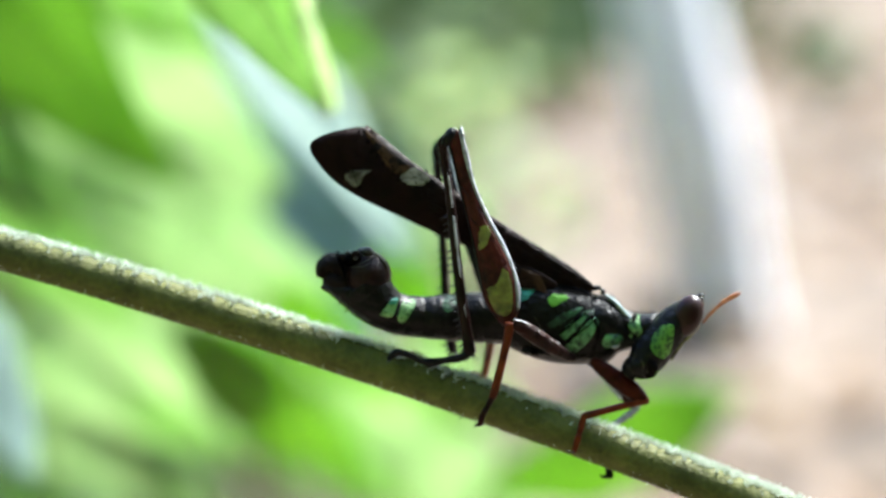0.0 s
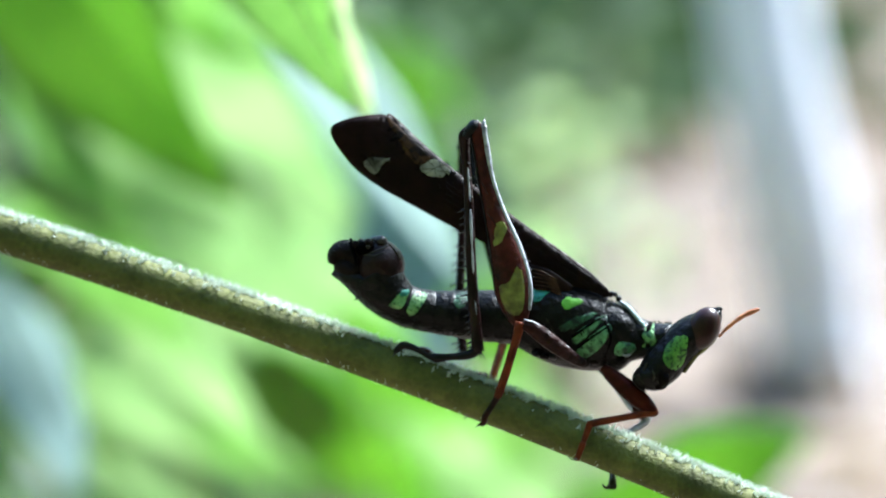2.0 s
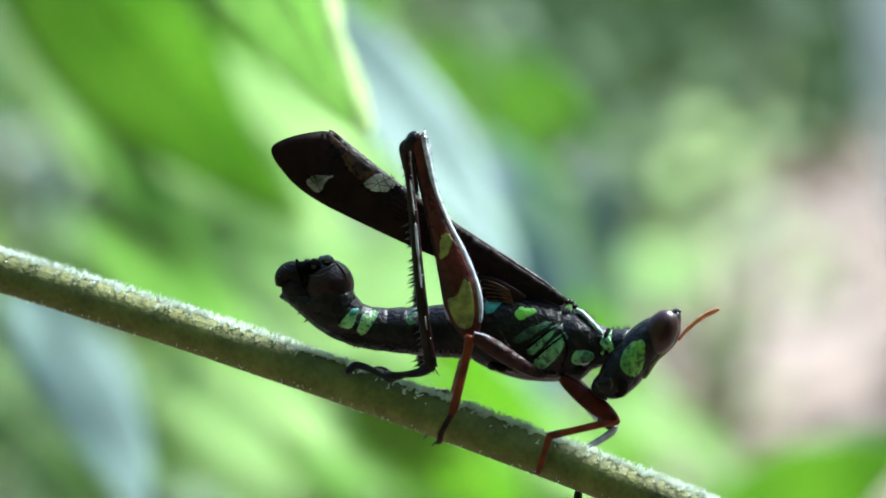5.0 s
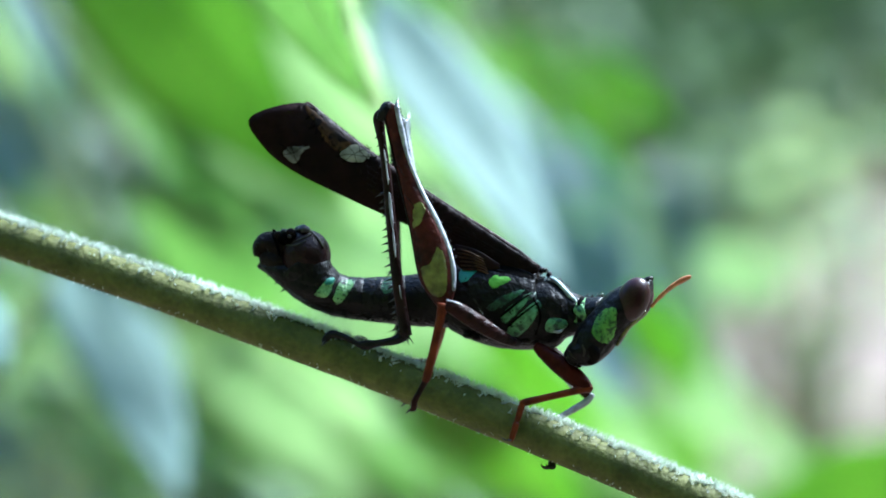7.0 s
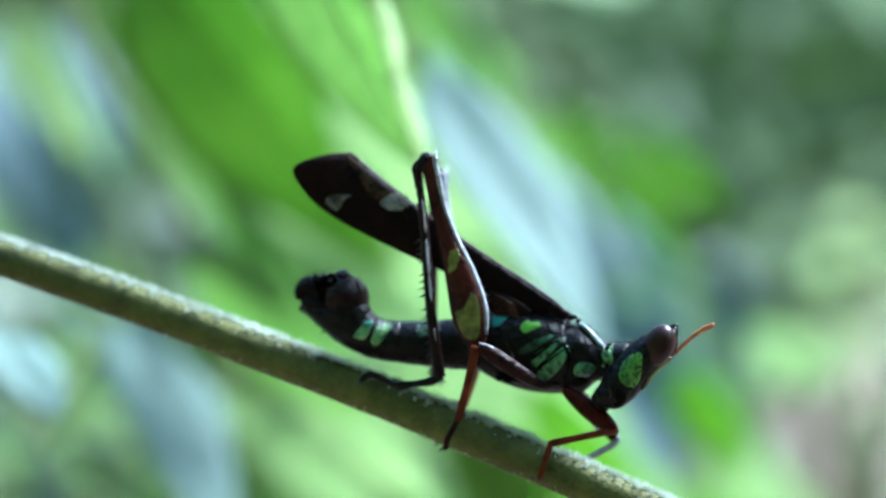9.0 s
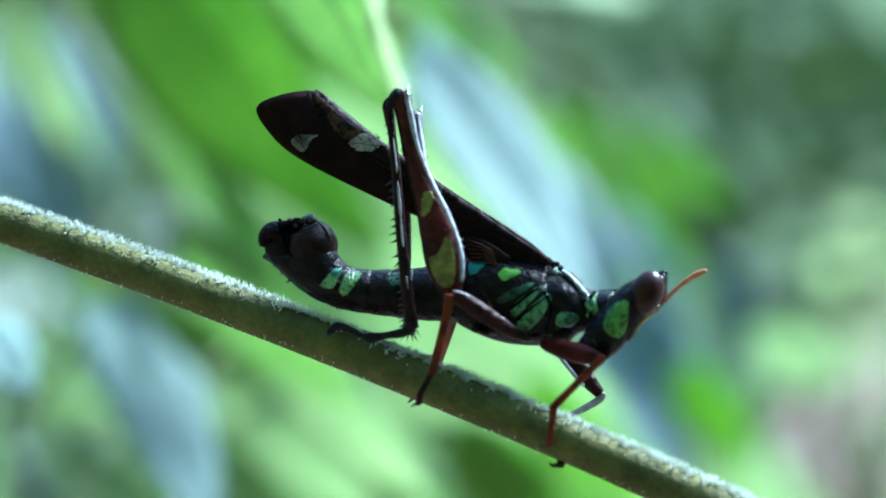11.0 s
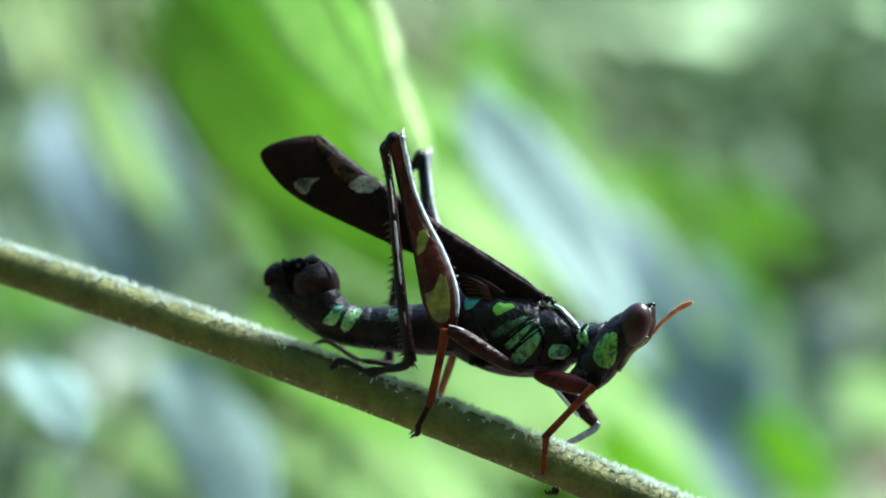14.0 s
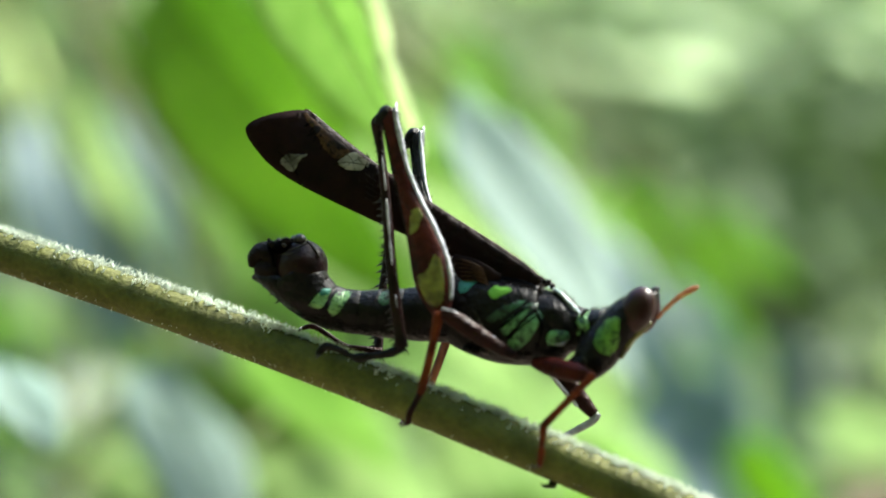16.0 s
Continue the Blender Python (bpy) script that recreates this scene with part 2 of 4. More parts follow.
def loft(rows, n=18, sub=5, power=1.0, bm=None, ripple=0.0):
    """A body along rows of (u, v, y mm, half-height in drawing units, half-width mm)."""
    bm = bm or bmesh.new()
    r = catmull(rows, sub)
    c = [pt(*q[:3]) for q in r]
    ups, sides = [], []
    for i, q in enumerate(r):
        t = (c[min(i + 1, len(c) - 1)] - c[max(i - 1, 0)]).normalized()
        s = Vector((0, 1, 0)) - t * t.y
        if s.length < 0.2:
            s = Vector((1, 0, 0)) - t * t.x
        s.normalize()
        w = 1 + (ripple * math.sin(i * 2.1) if ripple else 0)
        ups.append(t.cross(s) * max(q[3], 0.3) * U * w)
        sides.append(s * max(q[4], 0.01) * MM * w)
    return skin(bm, c, ups, sides, n, power)


def limb(rows, n=10, sub=4, bm=None):
    """A round limb along rows of (u, v, y mm, radius in drawing units)."""
    return loft([(u, v, y, a, a * U / MM) for u, v, y, a in rows], n, sub, 1.0, bm)


def ball(u, v, y, a, b, c, turn=0.0, bm=None, seg=20):
    """An ellipsoid: half-axes a, c in drawing units along the turned view axes, b mm in depth."""
    bm = bm or bmesh.new()
    m = Matrix.Translation(pt(u, v, y)) @ pose(0, 0, 0, 0, turn, 0) @ Matrix.Diagonal((a * U, b * MM, c * U, 1))
    bmesh.ops.create_uvsphere(bm, u_segments=seg, v_segments=seg * 2 // 3, radius=1, matrix=m)
    return bm


def cone(bm, p, q, r, n=5):
    t = (q - p).normalized()
    s = t.orthogonal().normalized()
    w = t.cross(s)
    ring = [bm.verts.new(p + (s * math.cos(2 * math.pi * k / n) + w * math.sin(2 * math.pi * k / n)) * r) for k in range(n)]
    tip = bm.verts.new(q)
    for k in range(n):
        bm.faces.new((ring[k], ring[(k + 1) % n], tip))
    bm.faces.new(ring[::-1])


def rounded(outline, times=2):
    for _ in range(times):
        new_line = []
        for p, q in zip(outline, outline[1:] + outline[:1]):
            new_line += [(0.75 * p[0] + 0.25 * q[0], 0.75 * p[1] + 0.25 * q[1]), (0.25 * p[0] + 0.75 * q[0], 0.25 * p[1] + 0.75 * q[1])]
        outline = new_line
    return outline


def ragged(u, v, k):
    return 1.6 * noise.noise(Vector((u * 0.11, v * 0.11, k))) + 0.7 * noise.noise(Vector((u * 0.5, v * 0.5, k)))


def thicken(bm, depth):
    """Gives a sheet depth away from the viewer's side."""
    made = bmesh.ops.extrude_face_region(bm, geom=bm.faces[:])["geom"]
    bmesh.ops.translate(bm, verts=[g for g in made if isinstance(g, bmesh.types.BMVert)], vec=(0, depth, 0))


def plate(outline, tree, back, lift=0.012, thick=0.05, times=3):
    """A thin plate of the given side-view outline, laid on the near face of a body."""
    bm = bmesh.new()
    ol = rounded(outline, times)
    f = bm.faces.new([bm.verts.new((u + ragged(u, v, 1), 0, v + ragged(u, v, 7))) for u, v in ol])
    bmesh.ops.triangulate(bm, faces=[f])
    for _ in range(3):
        long_edges = [e for e in bm.edges if e.calc_length() > 6]
        if long_edges:
            bmesh.ops.subdivide_edges(bm, edges=long_edges, cuts=1)
            bmesh.ops.triangulate(bm, faces=bm.faces[:])
    rim = {w for e in bm.edges if len(e.link_faces) == 1 for w in e.verts}
    for w in bm.verts:
        u, v = w.co.x, w.co.z
        for _ in range(14):     # a point past the body's upper edge slides down onto it
            p = pt(u, v, -9)
            hit = tree.ray_cast(p, (pt(u, v, 9) - p).normalized())[0]
            if hit is not None:
                break
            v += 2.5
        y = hit.y / MM if hit is not None else back
        w.co = pt(u, v, min(y, back) - (lift if w not in rim else -0.02))
    thicken(bm, thick * MM)
    return bm


# ---- ground, trunk, plants behind ----
def ground_sheet():
    bm = bmesh.new()
    xs = sorted({round(s * 0.12 * 1.16 ** k, 3) for k in range(45) for s in (-1, 1)} | {0.0})
    grid = {}
    for i, x in enumerate(xs):
        for j, y in enumerate(xs):
            h = 0.035 * noise.noise(Vector((x * 1.3, y * 1.3, 0))) + 0.012 * noise.noise(Vector((x * 6, y * 6, 3)))
            grid[i, j] = bm.verts.new((x, y + 1.5, h if max(abs(x), abs(y)) < 30 else 0))
    for i in range(len(xs) - 1):
        for j in range(len(xs) - 1):
            bm.faces.new((grid[i, j], grid[i + 1, j], grid[i + 1, j + 1], grid[i, j + 1]))
    ob = part("ground", bm, SOIL, None)
    return tagged(ob, "sunlit tan forest floor of bare soil and dry leaf litter", "ground", kind="structure")


ground_sheet()


def blade(length, width, curl=0.12, wave=0.03, seed=0, thick=0.00025, fold=0.25, twist=0.0):
    """A leaf blade along +x from its base, facing +z, folded a little at the midrib."""
    bm = bmesh.new()
    nu, nv = 18, 8
    g = {}
    for i in range(nu + 1):
        f = i / nu
        half = width / 2 * (math.sin(math.pi * f ** 0.8) ** 0.85) * (1 - 0.25 * f) + width * 0.004
        for j in range(nv + 1):
            s = 2 * j / nv - 1
            z = abs(s) * half * fold + wave * width * math.sin(f * 17 + seed + s) * abs(s) ** 2
            a = twist * (f - 0.5) * 2
            g[i, j] = bm.verts.new((f * length, s * half * math.cos(a) - z * math.sin(a), s * half * math.sin(a) + z * math.cos(a) - curl * length * f * f))
    for i in range(nu):
        for j in range(nv):
            bm.faces.new((g[i, j], g[i + 1, j], g[i + 1, j + 1], g[i, j + 1]))
    bmesh.ops.recalc_face_normals(bm, faces=bm.faces)
    bmesh.ops.solidify(bm, geom=bm.faces[:], thickness=thick)
    return bm


def edge_strip(length, width, side, curl, wave, seed, r):
    bm = bmesh.new()
    cs = []
    for i in range(2, 37):
        f = i / 36
        half = width / 2 * (math.sin(math.pi * min(f, 0.999) ** 0.8) ** 0.85) * (1 - 0.25 * f) + width * 0.004
        half *= 1 + 0.06 * math.sin(f * 31) + 0.04 * math.sin(f * 57)
        cs.append(Vector((f * length, side * half, half * 0.25 - curl * length * f * f + wave * width * math.sin(f * 17 + seed + side))))
    skin(bm, cs, [Vector((0, 0, r * 0.25))] * len(cs), [Vector((0, r, 0))] * len(cs), 6)
    return bm


def facing(mid, length, ang, lean, tilt):
    """Pose of a leaf whose middle is mid: its tip points ang degrees up from the right in the view plane, lean degrees away; tilt turns its face about its length."""
    a, l = radians(ang), radians(lean)
    d = Vector((math.cos(a) * math.cos(l), math.sin(l), math.sin(a) * math.cos(l)))
    n = Vector((0, -1, 0)) + d * d.y
    n.normalize()
    n = Matrix.Rotation(radians(tilt), 3, d) @ n
    m = Matrix((d, n.cross(d), n)).transposed().to_4x4()
    return Matrix.Translation(Vector(mid) - d * length / 2) @ m


def shrub(label, foot, crown, leaves, thick=0.0016, rim=False):
    """A shrub rooted at foot on the ground (world x, y), with its crown and leaves given in the tilted space."""
    root = tagged(new("shrub"), label, "shrub", "undergrowth plants")
    root.location = (foot[0], foot[1], 0)
    inv = Matrix.Translation((-foot[0], -foot[1], 0))
    top = inv @ RIG @ Vector(crown)
    bm = bmesh.new()
    cs = [Vector((top.x * f ** 1.6, top.y * f ** 1.6, top.z * f - 0.03 * (1 - f))) for f in [k / 14 for k in range(15)]]
    rs = [thick * (1.6 - 0.8 * k / 14) for k in range(15)]
    skin(bm, cs, [Vector((r, 0, 0)) for r in rs], [Vector((0, r, 0)) for r in rs], 8)
    part("stalk", bm, TWIG, root)
    for i, (x, y, z, length, width, ang, lean, tilt, mt, *bend) in enumerate(leaves):
        fold, twist = bend or ((0.25, 0.0) if rim and i == 0 else (0.12, 0.5 * math.sin(i * 2.3)))
        pose_m = inv @ RIG @ facing((x, y, z), length, ang, lean, tilt)
        lf = part("leaf", blade(length, width, 0.10, 0.02, i, fold=fold, twist=twist), mt, root)
        lf.matrix_basis = pose_m
        bm = bmesh.new()
        b = pose_m.translation
        mid = (b + top) / 2 + Vector((0, 0, 0.1 * (b - top).length))
        cs = [top.lerp(mid, f).lerp(mid.lerp(b, f), f) for f in [k / 10 for k in range(11)]]
        r = max(width * 0.02, 0.0004)
        skin(bm, cs, [Vector((r, 0, 0.2 * r))] * 11, [Vector((0, r, r))] * 11, 6)
        part("leafstalk", bm, TWIG, root)
        bm = bmesh.new()
        cs = [Vector((f * length, 0, -0.10 * length * f * f + r * 0.5)) for f in [k / 10 for k in range(11)]]
        skin(bm, cs, [Vector((0, 0, r * (1.1 - f * 0.1))) for f in range(11)], [Vector((0, r * (1.1 - f * 0.1), 0)) for f in range(11)], 6)
        if rim and i == 0:
            part("pale_margin", edge_strip(length, width, 1, 0.10, 0.02, i, 0.0009), RIM, lf, "pale thickened leaf margin")
        part("midrib", bm, RIM if rim and i == 0 else mt, lf)
    return root


def clustered(rows, seed, count=4, reach=0.4, kinds=()):
    """Each leaf row with a few smaller companions of the same plant beside and behind it."""
    rng = np.random.default_rng(seed)
    out = []
    for r in rows:
        x, y, z, length, width, ang, lean, tilt, mt = r[:9]
        out.append(r)
        a = radians(ang)
        for k in range(count):
            u, v = rng.uniform(-0.3, 0.3) * length, (-1 if k % 2 else 1) * rng.uniform(0.5, 1.2) * reach * width
            d = rng.uniform(0.08, 0.30) * (0.13 + y)
            q = 1 + d / (0.13 + y)
            out.append(((x + math.cos(a) * u - math.sin(a) * v) * q, y + d, (z + math.sin(a) * u + math.cos(a) * v) * q, length * rng.uniform(0.55, 0.95) * q, width * rng.uniform(0.4, 0.7) * q,
                        ang + rng.normal(0, 12), lean + rng.normal(0, 15), tilt + rng.normal(0, 14), kinds[k % len(kinds)] if kinds and k else mt, rng.uniform(0.05, 0.3), rng.normal(0, 0.4)))
    return out


def leaf_cloud(name, count, spot, size, material, seed):
    """Many small leaves in one mesh; spot(rng) gives a middle and a spread of tilt."""
    rng = np.random.default_rng(seed)
    verts, faces = [], []
    for k in range(count):
        p, flat = spot(rng)
        L = size * rng.uniform(0.6, 1.5)
        W = L * rng.uniform(0.35, 0.55)
        a, b = rng.uniform(0, 2 * math.pi), rng.normal(0, flat)
        d = Vector((math.cos(a), math.sin(a), math.sin(b))).normalized()
        s = d.cross(Vector((rng.normal(0, flat), rng.normal(0, flat), 1))).normalized()
        n = s.cross(d)
        p = Vector(p)
        j = len(verts)
        for f, w, h in ((0, 0, 0), (0.35, 1, 0.12), (0.7, 0.75, 0.08), (1, 0, -0.15), (0.7, -0.75, 0.08), (0.35, -1, 0.12), (0.4, 0, 0), (0.72, 0, -0.02)):
            verts.append(tuple(p + d * L * (f - 0.5) + s * W * 0.5 * w + n * h * L))
        faces += [(j, j + 6, j + 1), (j + 1, j + 6, j + 7, j + 2), (j + 2, j + 7, j + 3), (j, j + 5, j + 6), (j + 6, j + 5, j + 4, j + 7), (j + 7, j + 4, j + 3)]
    me = bpy.data.meshes.new(name)
    me.from_pydata(verts, [], faces)
    me.materials.append(material)
    return new(name, me)


def thicket(name, label, count, spot, size, material, seed):
    return tagged(leaf_cloud(name, count, spot, size, material, seed), label, name.replace("_", " "), kind="stuff")


def bush(label, count, mid, spread, size, material, seed):
    """A bush: a few bent branches from one foot and a cloud of leaves."""
    root = tagged(new("bush"), label, "bush", "bushes at the forest edge")
    root.location = (mid[0], mid[1], 0)
    rng = np.random.default_rng(seed + 100)
    for k in range(7):
        tip = Vector((rng.normal(0, spread[0]), rng.normal(0, spread[1]), mid[2] + abs(rng.normal(0, spread[2]))))
        bm = bmesh.new()
        cc = [Vector((tip.x * f ** 1.5, tip.y * f ** 1.5, tip.z * f - 0.02)) for f in [i / 8 for i in range(9)]]
        skin(bm, cc, [Vector((0.006 - 0.0005 * i, 0, 0)) for i in range(9)], [Vector((0, 0.006 - 0.0005 * i, 0)) for i in range(9)], 6)
        part("branch", bm, TWIG, root)
    leaves = leaf_cloud("foliage", count, lambda r: ((r.normal(0, spread[0]), r.normal(0, spread[1]), max(0.03, mid[2] + r.normal(0, spread[2]))), 0.8), size, material, seed)
    leaves.parent = root
    tagged(leaves, kind="stuff")


# pale slender trunk
def trunk(base, top):
    b, t = Vector(base), Vector(top)
    root = tagged(new("tree"), "slender pale grey tree trunk leaning over the forest floor", "tree")
    root.location = b
    d = t - b
    bm = bmesh.new()
    cs, rs = [], []
    for k in range(-1, 70):
        f = k / 5
        cs.append(Vector((d.x * min(f, 2.5) + 0.0 * f, d.y * f, d.z * f)) + Vector((0.003 * math.sin(f * 5), 0.01 * math.cos(f * 4), 0)))
        rs.append(0.036 * max(1 - 0.055 * f, 0.3) + 0.004 * math.exp(-f * 9) + 0.002 * math.sin(f * 23))
    skin(bm, cs, [Vector((r, 0, 0)) for r in rs], [Vector((0, r, 0)) for r in rs], 20)
    part("trunk", bm, BARK, root)
    rng = np.random.default_rng(40)
    top = cs[-1]
    for k in range(5):
        a = k * 1.26
        tip = top + Vector((math.cos(a) * 0.4, math.sin(a) * 0.4, 0.15))
        bm = bmesh.new()
        cc = [top.lerp(tip, f) - Vector((0, 0, 0.25 * (1 - f) * (1 - f))) for f in [i / 6 for i in range(7)]]
        skin(bm, cc, [Vector((0.009 - 0.001 * i, 0, 0)) for i in range(7)], [Vector((0, 0.009 - 0.001 * i, 0)) for i in range(7)], 7)
        part("limb", bm, BARK, root)
    crown = leaf_cloud("crown", 320, lambda r: ((top.x + r.normal(0, 0.22), top.y + r.normal(0, 0.22), top.z + r.normal(0.1, 0.14)), 0.6), 0.10, LEAF, 41)
    crown.parent = root


trunk((0.192, 1.538, 0.000), (0.140, 1.538, 0.267))
shrub("broad-leaved shrub with one bright backlit pointed leaf", (-0.35, 0.12), (-0.05, 0.075, 0.09), [
    (-0.0145, 0.0390, 0.0208, 0.0247, 0.0105, -64, 0, 30, LEAF_LIME),
], 0.0016, True)
shrub("shrub with deep green drooping leaves", (-0.4, 0.3), (-0.12, 0.16, 0.1), clustered([
    (-0.0451, 0.1350, 0.0268, 0.0479, 0.0220, -52, 0, 25, LEAF, 0.35, 0.3),
    (-0.0514, 0.2200, 0.0349, 0.0419, 0.0137, -52, 10, 34, LEAF_MINT),
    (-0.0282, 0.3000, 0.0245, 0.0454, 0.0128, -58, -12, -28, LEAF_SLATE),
    (-0.0482, 0.1600, 0.0029, 0.0308, 0.0154, -50, 15, 34, LEAF_LIME),
    (-0.0401, 0.2400, 0.0414, 0.0447, 0.0095, -54, 5, 40, LEAF_LIME),
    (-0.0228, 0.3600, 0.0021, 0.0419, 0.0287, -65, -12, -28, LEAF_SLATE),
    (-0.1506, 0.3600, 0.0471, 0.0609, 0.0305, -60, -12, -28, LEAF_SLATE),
], 60, 6, 0.5, [LEAF, LEAF_MINT, LEAF_LIME]) + [
    (-0.0142, 0.1300, 0.0174, 0.0426, 0.0128, -50, -25, -45, LEAF_SHEEN),
    (-0.0186, 0.1450, 0.0235, 0.0351, 0.0056, -52, -20, -40, LEAF_SHEEN),
])
shrub("low shrub with sky sheen put into its pale leaf colour", (-0.3, 0.25), (-0.1, 0.12, -0.08), clustered([
    (-0.0504, 0.1300, -0.0084, 0.0344, 0.0148, -50, -30, -60, LEAF_SHEEN),
    (-0.0504, 0.0800, -0.0043, 0.0121, 0.0078, -40, -25, -55, LEAF_SHEEN),
    (-0.0400, 0.1800, -0.0102, 0.0375, 0.0183, -50, 10, 52, LEAF_MINT),
    (-0.0771, 0.2600, -0.0128, 0.0571, 0.0303, -45, 10, 55, LEAF_MINT),
    (-0.0541, 0.2200, -0.0152, 0.0321, 0.0208, -45, 10, 55, LEAF_MINT),
], 61, 2, 0.8, [LEAF_MINT, LEAF_LIME]))
shrub("young plant with broad bright green leaves", (0.05, 0.42), (0.0, 0.3, -0.14), clustered([
    (-0.0160, 0.2200, -0.0106, 0.0270, 0.0170, -50, 10, 52, LEAF_FRESH),
    (-0.0390, 0.2600, -0.0074, 0.0408, 0.0213, -45, 10, 38, LEAF_MINT),
    (-0.0246, 0.2600, -0.0241, 0.0499, 0.0232, -45, 10, 48, LEAF_FRESH),
    (-0.0523, 0.3000, 0.0161, 0.0609, 0.0236, -48, 10, 58, LEAF_MINT),
    (-0.0734, 0.3200, -0.0024, 0.0575, 0.0267, -48, 10, 58, LEAF_MINT),
    (-0.0135, 0.2800, -0.0178, 0.0350, 0.0180, -50, 10, 50, LEAF_MINT),
    (-0.0299, 0.2800, 0.0002, 0.0420, 0.0240, -50, 10, 50, LEAF_MINT),
], 62, 2, 0.8, [LEAF_MINT, LEAF_LIME]) + [(0.0259, 0.2500, -0.0268, 0.0440, 0.0254, 14, 10, 40, LEAF_FRESH)])
shrub("shrub with a few mid green leaves", (-0.25, 0.75), (-0.12, 0.6, 0.16), clustered([
    (-0.0345, 0.4200, 0.0441, 0.0553, 0.0277, -55, 10, 48, LEAF),
], 63, 2))
shrub("low shrub with broad pale green leaves in the light", (-0.12, 0.68), (-0.06, 0.48, -0.12), clustered([
    (-0.0458, 0.4500, -0.0293, 0.0923, 0.0554, -45, 10, 50, LEAF_LIME),
    (-0.0103, 0.4500, -0.0388, 0.0738, 0.0474, -45, 10, 50, LEAF_MINT),
    (-0.0894, 0.4500, -0.0342, 0.0923, 0.0554, -45, 10, 50, LEAF_MINT),
    (-0.0281, 0.5000, -0.0264, 0.0599, 0.0428, -45, 10, 50, LEAF_MINT),
], 65, 1, 0.9, [LEAF_LIME]))


def spray(seed, count, spot, size, kinds):
    """Loosely hanging leaves: rows for shrub(), with middles from spot(rng)."""
    rng = np.random.default_rng(seed)
    rows = []
    for k in range(count):
        x, y, z = spot(rng)
        length = size * rng.uniform(0.7, 1.4)
        rows.append((x, y, z, length, length * rng.uniform(0.34, 0.5), rng.normal(-50, 18), rng.normal(0, 25), rng.uniform(10, 70), kinds[int(rng.integers(len(kinds)))], rng.uniform(0.05, 0.4), rng.normal(0, 0.5)))
    return rows


def beside(y0, y1, left, right, low, high):
    """Middles within a wedge that widens away from the viewer; sides and heights are slopes against distance."""
    def spot(r):
        y = r.uniform(y0, y1)
        q = 0.13 + y
        return r.uniform(left, right) * q, y, r.uniform(low, high) * q
    return spot


shrub("leafy undergrowth shrub with hanging pale green leaves", (-0.22, 0.5), (-0.14, 0.34, -0.05),
      spray(51, 26, beside(0.26, 0.48, -0.40, -0.10, -0.16, 0.14), 0.034, [LEAF_MINT, LEAF_MINT, LEAF_LIME, LEAF_GREY, LEAF_SHEEN, LEAF_SLATE]))
shrub("leafy undergrowth shrub with hanging yellow green leaves", (-0.3, 0.8), (-0.2, 0.6, -0.05),
      spray(52, 24, beside(0.5, 0.85, -0.42, -0.14, -0.16, 0.10), 0.055, [LEAF_MINT, LEAF_SLATE, LEAF_GREY, LEAF, LEAF_SHEEN, LEAF_SLATE]))


# herbs on the left, their dull colour standing in for shaded ground
def herb_spot(r):
    y = 0.5 + 4.2 * r.random() ** 0.8
    edge = -0.14 + min(max(y - 1.62, 0.0), 0.4) * 0.25 + min(0.30, max(y - 2.3, 0.0) * 0.6)
    return (edge - abs(r.normal(0, 0.35 + 0.3 * y)), y, abs(r.normal(0, 0.05)) + 0.01), 0.45


thicket("ground_herbs", "low grey green herbs standing in for shaded forest floor", 9000, herb_spot, 0.08, LEAF_HERB, 5)
thicket("fern_patch", "low ferns with shade put into their dark green", 2600, herb_spot, 0.10, LEAF_DARK, 15)
thicket("fern_patch", "low ferns with shade put into their dark green", 4600,
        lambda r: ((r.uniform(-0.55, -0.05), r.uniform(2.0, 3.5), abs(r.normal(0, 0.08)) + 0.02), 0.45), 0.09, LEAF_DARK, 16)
thicket("leaf_litter", "scattered dry tan leaves on the forest floor", 2200,
        lambda r: ((r.uniform(-1.5, 2.0), r.uniform(0.6, 5.0), 0.02 + r.uniform(0, 0.02)), 0.25), 0.06, LITTER, 6)


bush("small pale green bush in dappled light", 50, (0.011, 1.28, 0.20), (0.032, 0.10, 0.04), 0.03, LEAF_GREY, 33)
bush("bush with forest shade put into its dark green", 600, (-0.21, 2.45, 0.07), (0.10, 0.14, 0.05), 0.08, LEAF_DARK, 35)
bush("bush with forest shade put into its dark green", 700, (-0.12, 2.9, 0.03), (0.18, 0.3, 0.07), 0.10, LEAF_DARK, 32)
bush("pale green bush in dappled light at the forest edge", 900, (-0.42, 4.2, 0.27), (0.36, 0.35, 0.11), 0.12, LEAF_MINT, 21)
bush("bright green bush in dappled light at the forest edge", 900, (-1.0, 4.7, 0.36), (0.5, 0.4, 0.2), 0.14, LEAF_LIME, 22)
bush("pale green bush beyond the clearing", 700, (0.4, 5.0, 0.35), (0.45, 0.4, 0.25), 0.13, LEAF_GREY, 23)
bush("green bush in the forest shade", 800, (-1.8, 4.2, 0.33), (0.6, 0.5, 0.25), 0.13, LEAF_GREY, 24)
thicket("forest_edge", "dense hazy forest foliage closing the clearing", 5000,
        lambda r: ((lambda a, q: (q * math.cos(a), 0.5 + q * math.sin(a), r.uniform(0.1, 5.5)))(r.uniform(0, 2 * math.pi), r.uniform(8.5, 10.5)), 1.0), 0.9, LEAF_GREY, 25)
# unseen foliage added behind the viewer to block sky and bounce fill
thicket("forest_edge", "unseen foliage added behind the viewer to set the front light", 3000,
        lambda r: ((lambda a, q: (q * math.cos(a), q * math.sin(a), r.uniform(0.0, 3.0)))(r.uniform(math.pi * 1.08, math.pi * 1.92), r.uniform(1.2, 2.0)), 1.0), 0.35, LEAF_GREY, 26)


